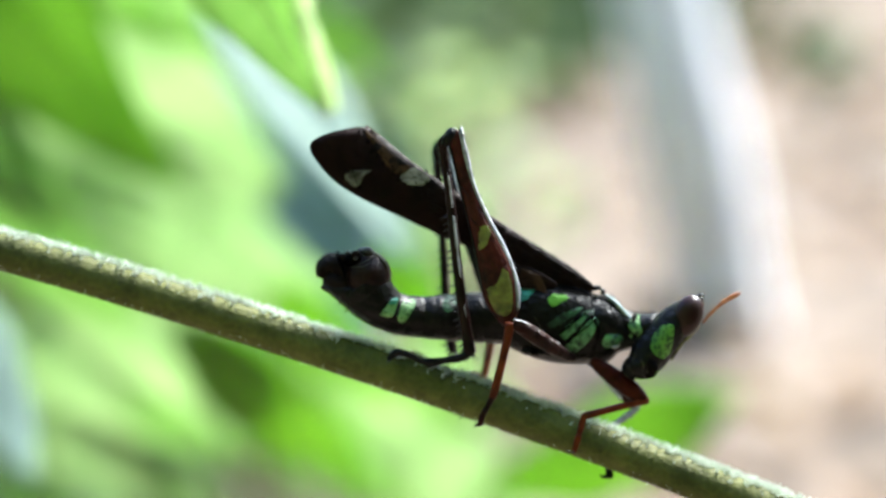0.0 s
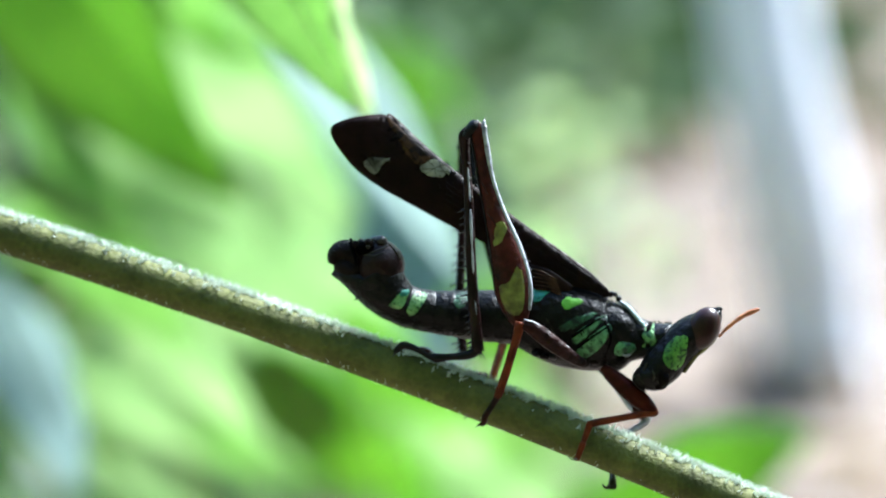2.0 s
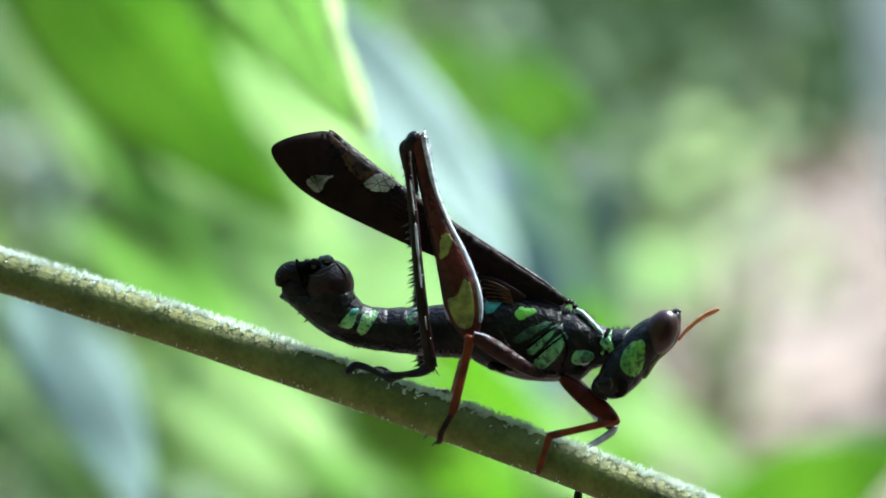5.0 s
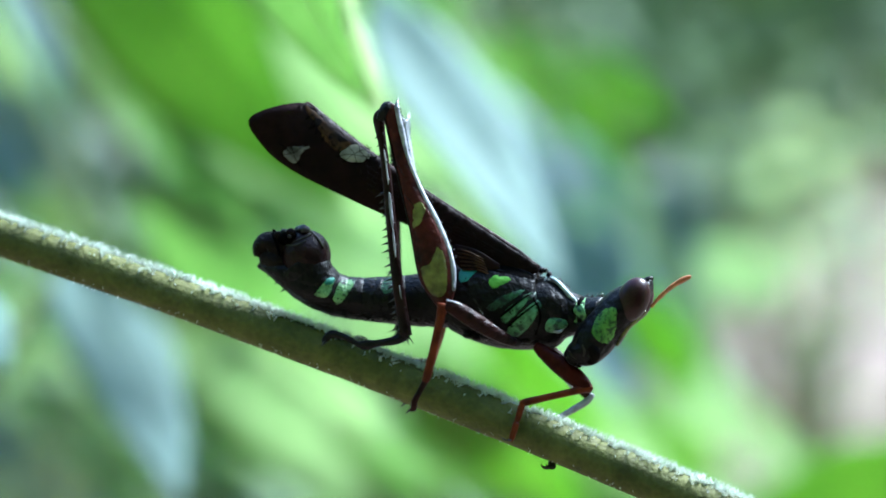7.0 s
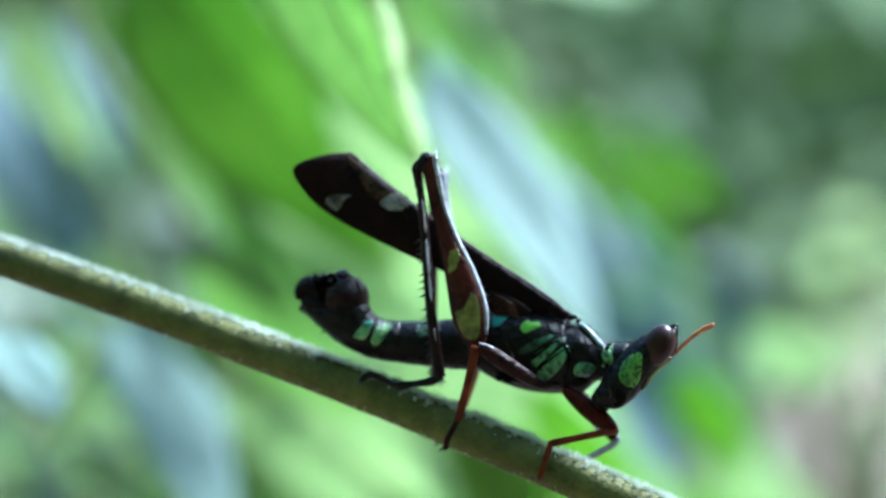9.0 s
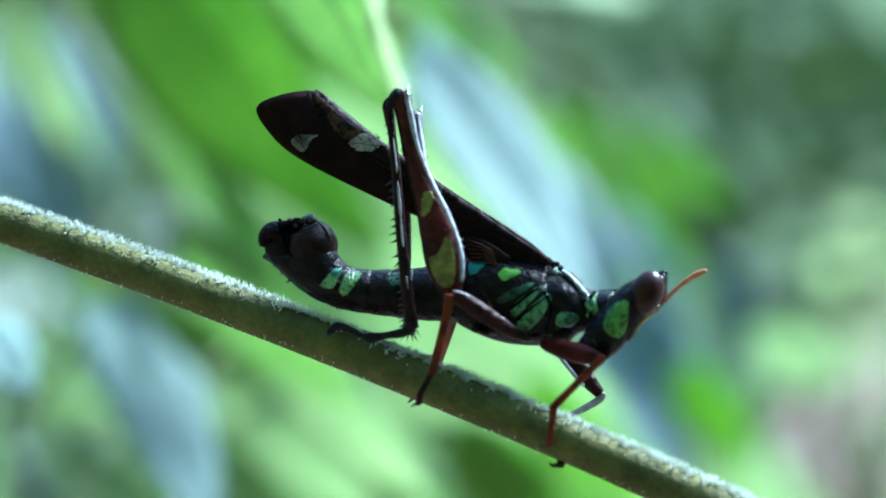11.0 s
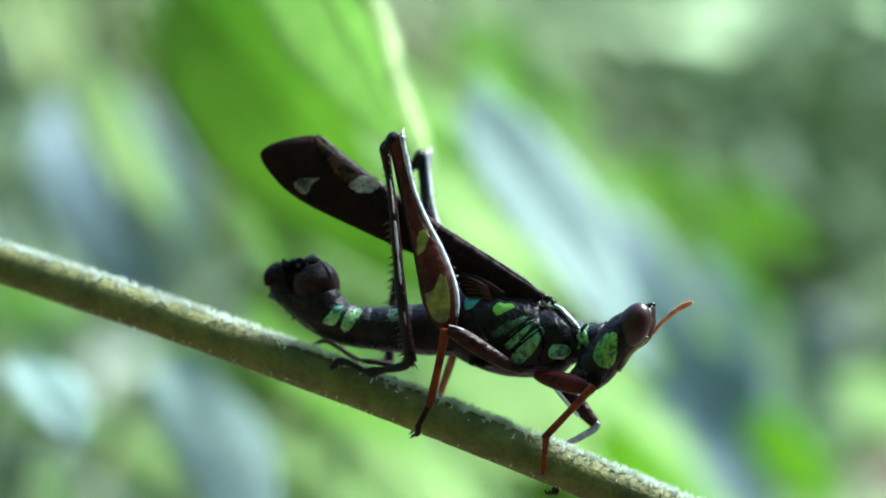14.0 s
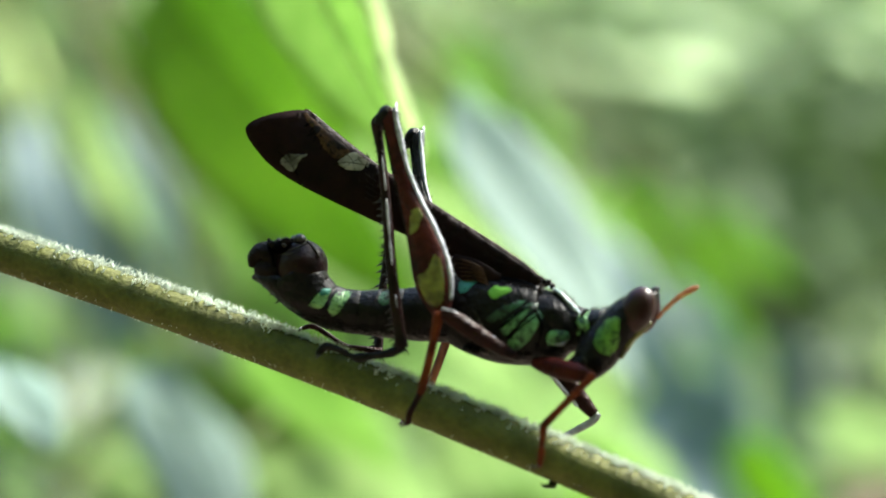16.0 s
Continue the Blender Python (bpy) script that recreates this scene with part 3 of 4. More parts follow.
# ---- the hairy stem ----
STEM_ROW = [(u, 434 + 0.292 * u + 4.0e-5 * u * u, y) for u, y in ((-900, 4.0), (-500, 3.0), (-200, 2.4), (0, 1.9), (200, 1.6), (400, 1.3), (600, 1.1), (800, 1.0), (1000, 0.8),
            (1200, 0.7), (1400, 0.5), (1700, 0.2), (2100, -0.2), (2500, -0.5))]
RAD = 1.09
stem_pts = [pt(*r) for r in catmull([(u, v, y) for u, v, y in STEM_ROW], 8)]
ground_dir = RIG.to_3x3().inverted() @ Vector((0, 0, -1))
tail = stem_pts[-1]
for k in range(1, 25):      # beyond the view it bends down to the ground
    f = k / 24
    stem_pts.append(tail + Vector((0.10 * math.sin(f * 1.5), 0, -0.02 * f)) + ground_dir * 0.42 * f ** 1.3)
plant = tagged(new("plant_stem"), "slanting olive green plant stem covered in short pale hairs", "plant stem")
plant.matrix_world = RIG
bm = bmesh.new()
ups, sides = [], []
for i, c in enumerate(stem_pts):
    t = (stem_pts[min(i + 1, len(stem_pts) - 1)] - stem_pts[max(i - 1, 0)]).normalized()
    s = Vector((0, 1, 0)) - t * t.y
    s.normalize()
    w = RAD * MM * (0.95 + 0.02 * min(i / 60, 1) + 0.018 * noise.noise(c * 300) + 0.015 * noise.noise(c * 900))
    ups.append(t.cross(s) * w)
    sides.append(s * w)
skin(bm, stem_pts, ups, sides, 28)
part("stem", bm, STEM, plant)
# hairs, thickest along the lit upper side
rng = np.random.default_rng(7)
verts, faces = [], []
last = 13 * 8
for k in range(15000):
    g = rng.uniform(8, last - 1)
    i = int(g)
    c = stem_pts[i].lerp(stem_pts[i + 1], g - i)
    fuzz = rng.random()         # upright fuzz on the ridge, matted fur below it, stray hairs underneath
    a = rng.normal(0.0, 0.42) if fuzz < 0.5 else rng.normal(-0.35, 0.42) if fuzz < 0.94 else rng.uniform(2.2, 4.0)
    clump = noise.noise(c * 3200 + Vector((0, 0, a * 2.5)))
    if a < -1.1 or (a < -0.2 and clump < -0.1 - 0.6 * (a + 0.2)) or (a < 2 and clump < rng.uniform(-0.75, -0.05)):
        continue
    n = (ups[i].normalized() * math.cos(a) + sides[i].normalized() * math.sin(a))
    t = (stem_pts[i + 1] - stem_pts[i]).normalized()
    across = n.cross(t)
    p = c + n * ups[i].length * 0.99
    h = rng.uniform(0.24, 0.58) if fuzz < 0.5 else rng.uniform(0.14, 0.32) if fuzz < 0.94 else rng.uniform(0.06, 0.17)
    d = (n + t * (0.8 * clump + rng.normal(0, 0.35)) + across * rng.normal(0, 0.35)).normalized() * h * MM
    bent = (d.normalized() + t * rng.normal(0, 0.7) + across * rng.normal(0, 0.5)).normalized() * h * MM
    s = d.cross(Vector(rng.normal(0, 1, 3))).normalized() * (0.032 if fuzz < 0.5 else 0.026 if fuzz < 0.94 else 0.018) * MM
    w = d.cross(s).normalized() * (0.032 if fuzz < 0.5 else 0.026 if fuzz < 0.94 else 0.018) * MM
    j = len(verts)
    m = p + d * 0.55
    verts += [p + s, p - s * 0.5 + w, p - s * 0.5 - w, m + s * 0.8, m - s * 0.4 + w * 0.8, m - s * 0.4 - w * 0.8, m + bent * 0.5]
    faces += [(j, j + 1, j + 4, j + 3), (j + 1, j + 2, j + 5, j + 4), (j + 2, j, j + 3, j + 5), (j + 3, j + 4, j + 6), (j + 4, j + 5, j + 6), (j + 5, j + 3, j + 6)]
me = bpy.data.meshes.new("stem_hairs")
me.from_pydata([tuple(v) for v in verts], [], faces)
me.materials.append(HAIR)
hairs = new("stem_hairs", me)
hairs.parent = plant
tagged(hairs, "short pale downy hairs", kind="stuff")


# ---- the grasshopper ----
BASE = pt(850, 690, 1.0)
hopper = tagged(new("grasshopper"), "dark brown grasshopper with metallic green patches clinging to a hairy stem", "grasshopper")
hopper.matrix_world = RIG @ Matrix.Translation(BASE)


def bit(name, bm, material, parent=hopper, label="", smooth=True):
    return part(name, bm, material, parent, label, BASE, smooth)


# thorax, neck and saddle
bm = loft([(868, 552, YC, 40, 1.2), (900, 552, YC, 60, 1.55), (950, 560, YC, 73, 1.75), (1000, 571, YC, 75, 1.8), (1040, 581, YC, 64, 1.7),
           (1072, 575, YC, 42, 1.45), (1100, 577, YC, 28, 1.2), (1135, 580, YC, 21, 1.0), (1165, 584, YC, 20, 1.0)], 24, 6)
thorax_tree = BVHTree.FromBMesh(bm)
thorax = bit("thorax", bm, CUTICLE)
bm = loft([(1014, 562, YC, 28, 1.1), (1042, 564, YC, 40, 1.5), (1064, 572, YC, 44, 1.58), (1084, 584, YC, 38, 1.45), (1100, 588, YC, 32, 1.25), (1118, 586, YC - 0.1, 29, 1.15),
           (1140, 584, YC - 0.5, 27, 1.1), (1162, 583, YC - 0.9, 25, 1.0)], 26, 5)
saddle_tree = BVHTree.FromBMesh(bm)
saddle = bit("pronotum", bm, CUTICLE, label="black pronotum with a bright ridge")
bit("ridge", loft([(1068, 525, YC - 0.6, 1.5, 0.15), (1080, 533, YC - 0.82, 4.0, 0.22), (1091, 544, YC - 0.9, 3.6, 0.22), (1101, 556, YC - 0.88, 4.4, 0.2), (1112, 567, YC - 0.8, 3.2, 0.2), (1122, 580, YC - 0.75, 1.5, 0.12)], 10, 5), RIDGE_HIGHLIGHT, saddle, "ridge with its highlight painted blue white")
for i, u in enumerate((1104, 1111, 1118, 1125, 1132, 1139, 1146, 1153)):
    y0 = YC - 0.1 * i
    bit("neck_fold", loft([(u - 1.8, 586, y0, 26 - 0.5 * i, 0.95), (u, 585, y0, 31.5 - 0.6 * i - (2 if i % 2 else 0), 1.22), (u + 1.8, 586, y0, 26 - 0.5 * i, 0.95)], 18, 2), CUTICLE if i > 3 else BAND if i % 2 else SEAM_SHADE, saddle)
for u, v, r in ((1051, 513, 5), (1058, 513, 4), (1064, 520, 5)):       # knobs behind the wing base
    bit("knob", ball(u, v, YC - 0.5, r, 0.3, r * 1.2, 20, seg=12), CUTICLE, saddle)
bm = bmesh.new()
rng = random.Random(4)
for k in range(90):
    u = rng.uniform(1044, 1160)
    g = pt(u, 440, YC + rng.uniform(-0.9, 0.3))
    p = saddle_tree.ray_cast(g, Vector((0, 0, -1)))[0] or g - Vector((0, 0, 0.004))
    cone(bm, p, p + Vector((rng.uniform(-7, 3), rng.uniform(-4, 0), rng.uniform(5, 11))) * U, 1.1 * U, 3)
tagged(bit("bristles", bm, SPINE, saddle), kind="stuff")

# side plates of the thorax
for ol, mt in (([(968, 530), (974, 521), (990, 520), (1008, 527), (1006, 534), (990, 543), (976, 549), (969, 541)], LIME),
               ([(917, 512), (926, 506), (944, 508), (950, 516), (940, 526), (928, 538), (917, 536)], TEAL),
               ([(966, 576), (982, 563), (1002, 552), (1024, 546), (1026, 553), (1010, 566), (990, 580), (974, 584)], DUSKY),
               ([(1026, 558), (1036, 550), (1056, 547), (1059, 556), (1046, 564), (1030, 569)], DUSKY),
               ([(991, 592), (1000, 578), (1014, 570), (1026, 561), (1035, 564), (1026, 580), (1010, 594), (999, 605), (993, 601)], GREEN),
               ([(1000, 614), (1010, 600), (1026, 584), (1042, 569), (1053, 564), (1055, 576), (1049, 592), (1036, 610), (1022, 624), (1008, 624)], GREEN),
               # dull black patch paints the wing's shade onto the upper thorax
               ([(900, 512), (930, 500), (970, 498), (1010, 503), (1046, 522), (1044, 536), (1014, 526), (980, 520), (950, 516), (915, 512)], SEAM_SHADE),
               ([(948, 570), (955, 576), (965, 592), (961, 594), (951, 580)], KEEL_GLINT),
               ([(940, 556), (948, 562), (956, 574), (962, 590), (956, 588), (946, 572)], OLIVE_GREY),
               ([(1052, 574), (1055, 582), (1051, 594), (1040, 611), (1028, 624), (1026, 622), (1038, 607), (1048, 592)], OLIVE_GREY),
               ([(925, 616), (980, 628), (1030, 636), (1030, 640), (970, 633), (925, 621)], BROWN)):
    if mt in (GREEN, DUSKY):      # the main side plates nearly touch
        cu, cv = sum(p[0] for p in ol) / len(ol), sum(p[1] for p in ol) / len(ol)
        ol = [(cu + (u - cu) * 1.16, cv + (v - cv) * 1.16) for u, v in ol]
    bit("plate", plate(ol, thorax_tree, 1.2), mt, thorax, {"metallic_green": "metallic green side plate", "dusky_green": "dusky green side plate", "lime_spot": "bright lime spot"}.get(mt.name, ""))
for ol, mt in (([(1098, 566), (1108, 560), (1122, 566), (1130, 578), (1134, 594), (1128, 600), (1118, 594), (1106, 582)], BAND),):
    bit("plate", plate(ol, saddle_tree, 1.2, 0.05), mt, saddle, "green shoulder patch")
bit("episternum", ball(1075, 602, YC - 1.04, 25, 0.45, 16, -6, seg=20), GREEN, saddle, "mottled green shoulder lobe")
# small pale strip paints the lobe's white highlight
bit("lobe_glint", loft([(1076, 616, YC - 1.28, 1.2, 0.08), (1084, 617, YC - 1.32, 2.6, 0.1), (1091, 614, YC - 1.28, 1.2, 0.08)], 8, 3), KEEL_GLINT, saddle, "white glint painted on the shoulder lobe")
# dark seams between the plates
for row in ([(990, 592), (1012, 574), (1036, 556)], [(1002, 608), (1026, 588), (1052, 568)], [(1044, 560), (1056, 590), (1046, 622)], [(1078, 548), (1092, 575), (1108, 600)]):
    q = []
    for u, v in row:
        p = pt(u, v, -9)
        h = thorax_tree.ray_cast(p, (pt(u, v, 9) - p).normalized())[0]
        q.append((u, v, (h.y / MM if h is not None else 0.6) - 0.01, 2.0))
    bit("seam", limb(q, 6, 3), SEAM_SHADE, thorax)

bm = bmesh.new()          # fine wrinkles and pits that break up the dark side of the thorax
rng = random.Random(21)
for k in range(70):
    u, v = rng.uniform(925, 1110), rng.uniform(515, 632)
    for tree in (saddle_tree, thorax_tree):
        h = tree.ray_cast(pt(u, v, -9), (pt(u, v, 9) - pt(u, v, -9)).normalized())[0]
        if h is not None:
            y, l, a = h.y / MM - 0.005, rng.uniform(3, 9), rng.uniform(0.5, 1.9)
            limb([(u, v, y, 0.5), (u + l * 0.5 * math.cos(a), v + l * 0.5 * math.sin(a), y - 0.02, 1.1), (u + l * math.cos(a), v + l * math.sin(a), y, 0.4)], 5, 1, bm)
            break
tagged(bit("wrinkles", bm, LOBE, thorax), kind="stuff")
for u in range(930, 1040, 14):      # scalloped lower edge of the thorax
    bit("underside_scale", ball(u, 622 + 0.09 * (u - 930) + 2 * math.sin(u), YC - 0.9, 10, 0.35, 6.5, 8, seg=12), CUTICLE if u % 4 else LOBE, thorax)

# abdomen in overlapping rings, curling up to the bulb
SPINE_ROW = catmull([(905, 562, YC, 47, 1.5), (860, 562, YC, 46, 1.45), (820, 562, YC, 43, 1.4), (785, 562, 1.4, 40, 1.35), (750, 561, 1.3, 37, 1.3),
                     (720, 558, 1.1, 36, 1.25), (695, 551, 0.9, 37, 1.25), (672, 536, 0.6, 42, 1.3), (655, 518, 0.4, 47, 1.35), (642, 500, 0.3, 50, 1.4)], 6)
bm_all = bmesh.new()
for q0 in range(0, len(SPINE_ROW) - 1, 6):
    seg = SPINE_ROW[q0:q0 + 8].copy()
    k = len(seg)
    for i in range(k):
        f = i / (k - 1)
        seg[i, 3:] *= 0.985 + 0.022 * math.sin(math.pi * min(f * 1.1, 1)) - (0.03 if i in (0, k - 1) else 0)
    loft(seg.tolist(), 22, 1, bm=bm_all)
    bit("abdomen_ring", loft(seg.tolist(), 22, 2), CUTICLE)
LOWER_PLATE = [(573, 508, 0.3, 3, 0.3), (588, 509, 0.3, 10, 0.8), (608, 514, 0.3, 19, 1.1), (632, 525, 0.3, 26, 1.1), (660, 541, 0.3, 28, 1.1), (690, 554, 0.6, 26, 1.1), (715, 562, 0.9, 22, 1.0)]
loft(LOWER_PLATE, 16, 4, bm=bm_all)
abdomen_tree = BVHTree.FromBMesh(bm_all)
bm_all.free()
rings = [o for o in hopper.children if o.name.startswith("abdomen_ring")]
for ol, mt, r in (([(673, 556), (684, 543), (696, 528), (708, 524), (710, 532), (705, 546), (699, 564), (684, 564), (675, 562)], BAND, -2),
                  ([(690, 536), (698, 526), (709, 524), (708, 538), (700, 544), (692, 542)], TEAL, -2),
                  ([(705, 564), (710, 546), (715, 526), (741, 526), (738, 544), (728, 562), (718, 576), (708, 574)], BAND, -3),
                  ([(784, 545), (787, 522), (810, 520), (809, 548), (799, 557), (786, 556)], DUSKY, 3)):
    bit("band", plate(ol, abdomen_tree, 1.6, 0.03 if mt is TEAL else 0.012), mt, rings[r], "pale green band")

YT = 0.3        # the tail leans out of the middle plane
# tail bulb: round brown cap, dark end lobe, claspers
bm = bmesh.new()          # short hairs and pits along the abdomen
rng = random.Random(22)
for k in range(120):
    u, v = rng.uniform(690, 900), rng.uniform(522, 606)
    h = abdomen_tree.ray_cast(pt(u, v, -9), (pt(u, v, 9) - pt(u, v, -9)).normalized())[0]
    if h is not None:
        cone(bm, h, h + Vector((rng.uniform(-7, -2), -rng.uniform(1, 3), rng.uniform(-3, 1))) * U, 1.0 * U, 3)
for u in range(690, 905, 9):
    p = abdomen_tree.ray_cast(pt(u, 660, 0.8), Vector((0, 0, 1)))[0]
    if p is not None:
        cone(bm, p + Vector((0, 0, 2)) * U, p + Vector((-rng.uniform(5, 9), -2, -rng.uniform(2, 5))) * U, 2.2 * U, 4)
tagged(bit("abdomen_hairs", bm, LOBE, rings[0]), kind="stuff")
bulb = bit("tail_bulb", ball(653, 489, YT + 0.1, 44, 1.5, 45, 20, seg=36), BULB, label="glossy purple brown swollen abdomen tip")
bit("end_lobe", loft([(574, 492, YT, 9, 0.5), (579, 477, YT, 17, 0.85), (590, 470, YT + 0.05, 22, 1.05), (604, 474, YT + 0.1, 24, 1.1), (618, 486, YT + 0.1, 24, 1.1)], 22, 5), LOBE, bulb, "dull dark grey end lobe")
bit("lobe_base", ball(606, 500, YT + 0.05, 33, 1.15, 24, 28, seg=22), LOBE, bulb)
bit("lower_plate", loft(LOWER_PLATE, 16, 4), CUTICLE, bulb)
# raised black strip stands for the shade in the gap
bit("cleft", loft([(603, 449, YT - 0.55, 3, 0.2), (607, 462, YT - 0.9, 4, 0.2), (612, 476, YT - 1.02, 3, 0.15), (616, 492, YT - 1.1, 1.5, 0.1)], 8, 4), SEAM_SHADE, bulb, "black strip for the shade between the lobes")
for row in ([(611, 480), (628, 474), (646, 474), (662, 466)], [(640, 470), (656, 462), (668, 454)], [(664, 448), (680, 462), (690, 478)]):
    bit("cap_fold", loft([(u, v, YT + 0.11 - 1.5 * math.sqrt(max(0.04, 1 - ((u - 655) / 44) ** 2 - ((v - 489) / 45) ** 2)), 2.4 - 0.7 * abs(k - 1), 0.07) for k, (u, v) in enumerate(row)], 8, 4), OLIVE_GREY, bulb, "dull olive grey fold")
bit("socket", ball(628, 461, YT - 0.7, 19, 0.55, 13, -8, seg=18), SEAM_SHADE, bulb)
for u, v, y, r, w, m in ((655, 447, -0.55, 11, 0.4, SPINE), (635, 452, -0.95, 9, 0.34, LOBE), (622, 452, -0.7, 8, 0.35, CUTICLE), (612, 457, -0.8, 9, 0.34, LOBE), (645, 446, -0.3, 8, 0.3, SPINE), (634, 459, -1.2, 4, 0.14, OLIVE_GREY)):
    bit("clasper", ball(u, v, YT + y, r, w, r * 0.85, 15, seg=14), m, bulb)
bit("collar", loft([(693, 500, YT + 0.1, 4, 0.3), (694, 512, YT + 0.1, 8, 0.6), (694, 526, YT + 0.2, 7, 0.7)], 12, 4), LOBE, bulb)
for u, v in ((574, 505), (582, 514), (592, 523), (604, 536), (615, 549), (640, 561), (664, 572)):      # ragged lower rim
    bm = bmesh.new()
    cone(bm, pt(u + 8, v - 4, YT - 0.3), pt(u - 2, v + 3, YT - 0.35), 4 * U, 6)
    bit("rim_tooth", bm, SPINE, bulb)
bm = bmesh.new()
rng = random.Random(8)
for k in range(40):
    a = rng.uniform(-2.9, -0.9)
    p = pt(626 + 50 * math.cos(a), 486 + 36 * math.sin(a), YT + rng.uniform(-0.9, 0.0))
    cone(bm, p, p + Vector((math.cos(a) + rng.uniform(-.4, .4), rng.uniform(-.5, .2), -math.sin(a))) * rng.uniform(6, 13) * U, 0.7 * U, 3)
tagged(bit("tail_bristles", bm, SPINE, bulb), kind="stuff")

# head, turned a little out of the middle plane
HY = YC - 1.1
bm = loft([(1238, 531, HY, 4, 0.3), (1228, 543, HY, 16, 0.7), (1209, 561, HY - 0.2, 29, 1.0), (1186, 581, HY - 0.3, 34, 1.1), (1164, 606, HY - 0.3, 33, 1.1),
           (1145, 630, HY - 0.3, 34, 1.05), (1126, 654, HY - 0.3, 26, 0.9), (1114, 666, HY - 0.3, 10, 0.5)], 28, 5, 1.1)
head_tree = BVHTree.FromBMesh(bm)
head = bit("head", bm, CUTICLE)
for s in (-1, 1):
    bit("eye", ball(1211, 564, HY - 0.2 + s * 0.52, 27, 0.76, 39, 24, seg=32), EYE, head, "glossy brown bulging compound eye")
bit("horn", loft([(1208, 549, HY, 11, 0.5), (1224, 537, HY, 8, 0.4), (1236, 528, HY, 5, 0.25), (1241, 530, HY, 2, 0.1)], 12, 4), CUTICLE, head)
bit("cheek", plate([(1146, 612), (1152, 592), (1163, 576), (1178, 571), (1188, 576), (1189, 596), (1184, 624), (1175, 645), (1164, 645), (1150, 632)], head_tree, 1.3), CHEEK, head, "grainy bright green cheek")
bit("face_edge", loft([(1230, 582, HY - 0.2, 3, 0.25), (1215, 596, HY - 0.25, 5, 0.4), (1201, 607, HY - 0.3, 6, 0.5), (1192, 622, HY - 0.3, 5, 0.4), (1182, 640, HY - 0.3, 3, 0.2)], 10, 4), OLIVE, head, "yellow green face edge")
bit("jaw", ball(1124, 648, HY - 0.3, 31, 0.95, 22, -32, seg=20), CUTICLE, head)
bit("upper_lip", loft([(1142, 642, HY - 1.2, 6, 0.15), (1150, 652, HY - 1.18, 10, 0.2), (1148, 664, HY - 0.95, 8, 0.2), (1138, 669, HY - 0.8, 4, 0.15)], 12, 4), LOBE, head, "dull grey upper lip")
for row in ([(1120, 628), (1116, 642), (1120, 656)], [(1130, 640), (1134, 650), (1131, 660)], [(1106, 648), (1112, 658), (1120, 664)], [(1138, 658), (1146, 661), (1154, 659)]):
    q = []
    for k, (u, v) in enumerate(row):
        h = head_tree.ray_cast(pt(u, v, -9), (pt(u, v, 9) - pt(u, v, -9)).normalized())[0]
        q.append((u, v, min(h.y / MM if h is not None else 9, HY - 1.05), (1.2, 2.2, 1.0)[k]))
    bit("mouth_ridge", limb(q, 7, 4), OLIVE_GREY, head, "pale ridge of the mouthparts")
for s in (-1, 1):
    bit("palp", limb([(1110, 646, HY + s * 0.6, 6), (1101, 655, HY + s * 0.7, 5), (1108, 668, HY + s * 0.7, 4), (1118, 673, HY + s * 0.7, 3)], 8), CUTICLE, head)
for s, du, dv in ((-1, 0, 0), (1, 0, 1)):
    rows = [(1238, 576, HY + s * 0.07 - 0.1, 2.6)]
    for i in range(1, 9):
        f = i / 8
        rows.append((1238 + du * f + 66 * f, 574 + dv * f - 50 * f - 7 * math.sin(f * 3.1), HY + s * 0.07 - 0.1, (2.6 + 1.9 * f if i < 8 else 1.6) * (0.88 if i % 2 else 1.06)))
    bit("antenna", limb(rows, 9, 3), ORANGE, head, "short orange brown clubbed antenna")

# wings: two forewings with pale windows, hind wing edges between them
WING_LINE = [(556, 256), (572, 245), (605, 234), (650, 227), (670, 238), (702, 264), (742, 296), (802, 341), (872, 389), (940, 434), (1000, 474), (1056, 511),
             (1038, 523), (960, 500), (900, 474), (850, 447), (800, 426), (760, 408), (700, 380), (638, 350), (597, 322), (572, 293), (557, 271)]


def wing(y0, bulge, s):
    bm = bmesh.new()
    f = bm.faces.new([bm.verts.new((u, 0, v)) for u, v in rounded(WING_LINE, 1)])
    bmesh.ops.triangulate(bm, faces=[f])
    for _ in range(4):
        ee = [e for e in bm.edges if e.calc_length() > 16]
        if ee:
            bmesh.ops.subdivide_edges(bm, edges=ee, cuts=1)
            bmesh.ops.triangulate(bm, faces=bm.faces[:])
    for w in bm.verts:
        u, v = w.co.x, w.co.z
        c = 280 + (u - 600) * 0.53 - v
        w.co = pt(u, v, y0 + 0.9 * (u - 1000) / 443 + s * (bulge * (1 - (c / 75) ** 2)))
    bmesh.ops.recalc_face_normals(bm, faces=bm.faces)
    tree = BVHTree.FromBMesh(bm)
    thicken(bm, 0.05 * MM)
    return bm, tree


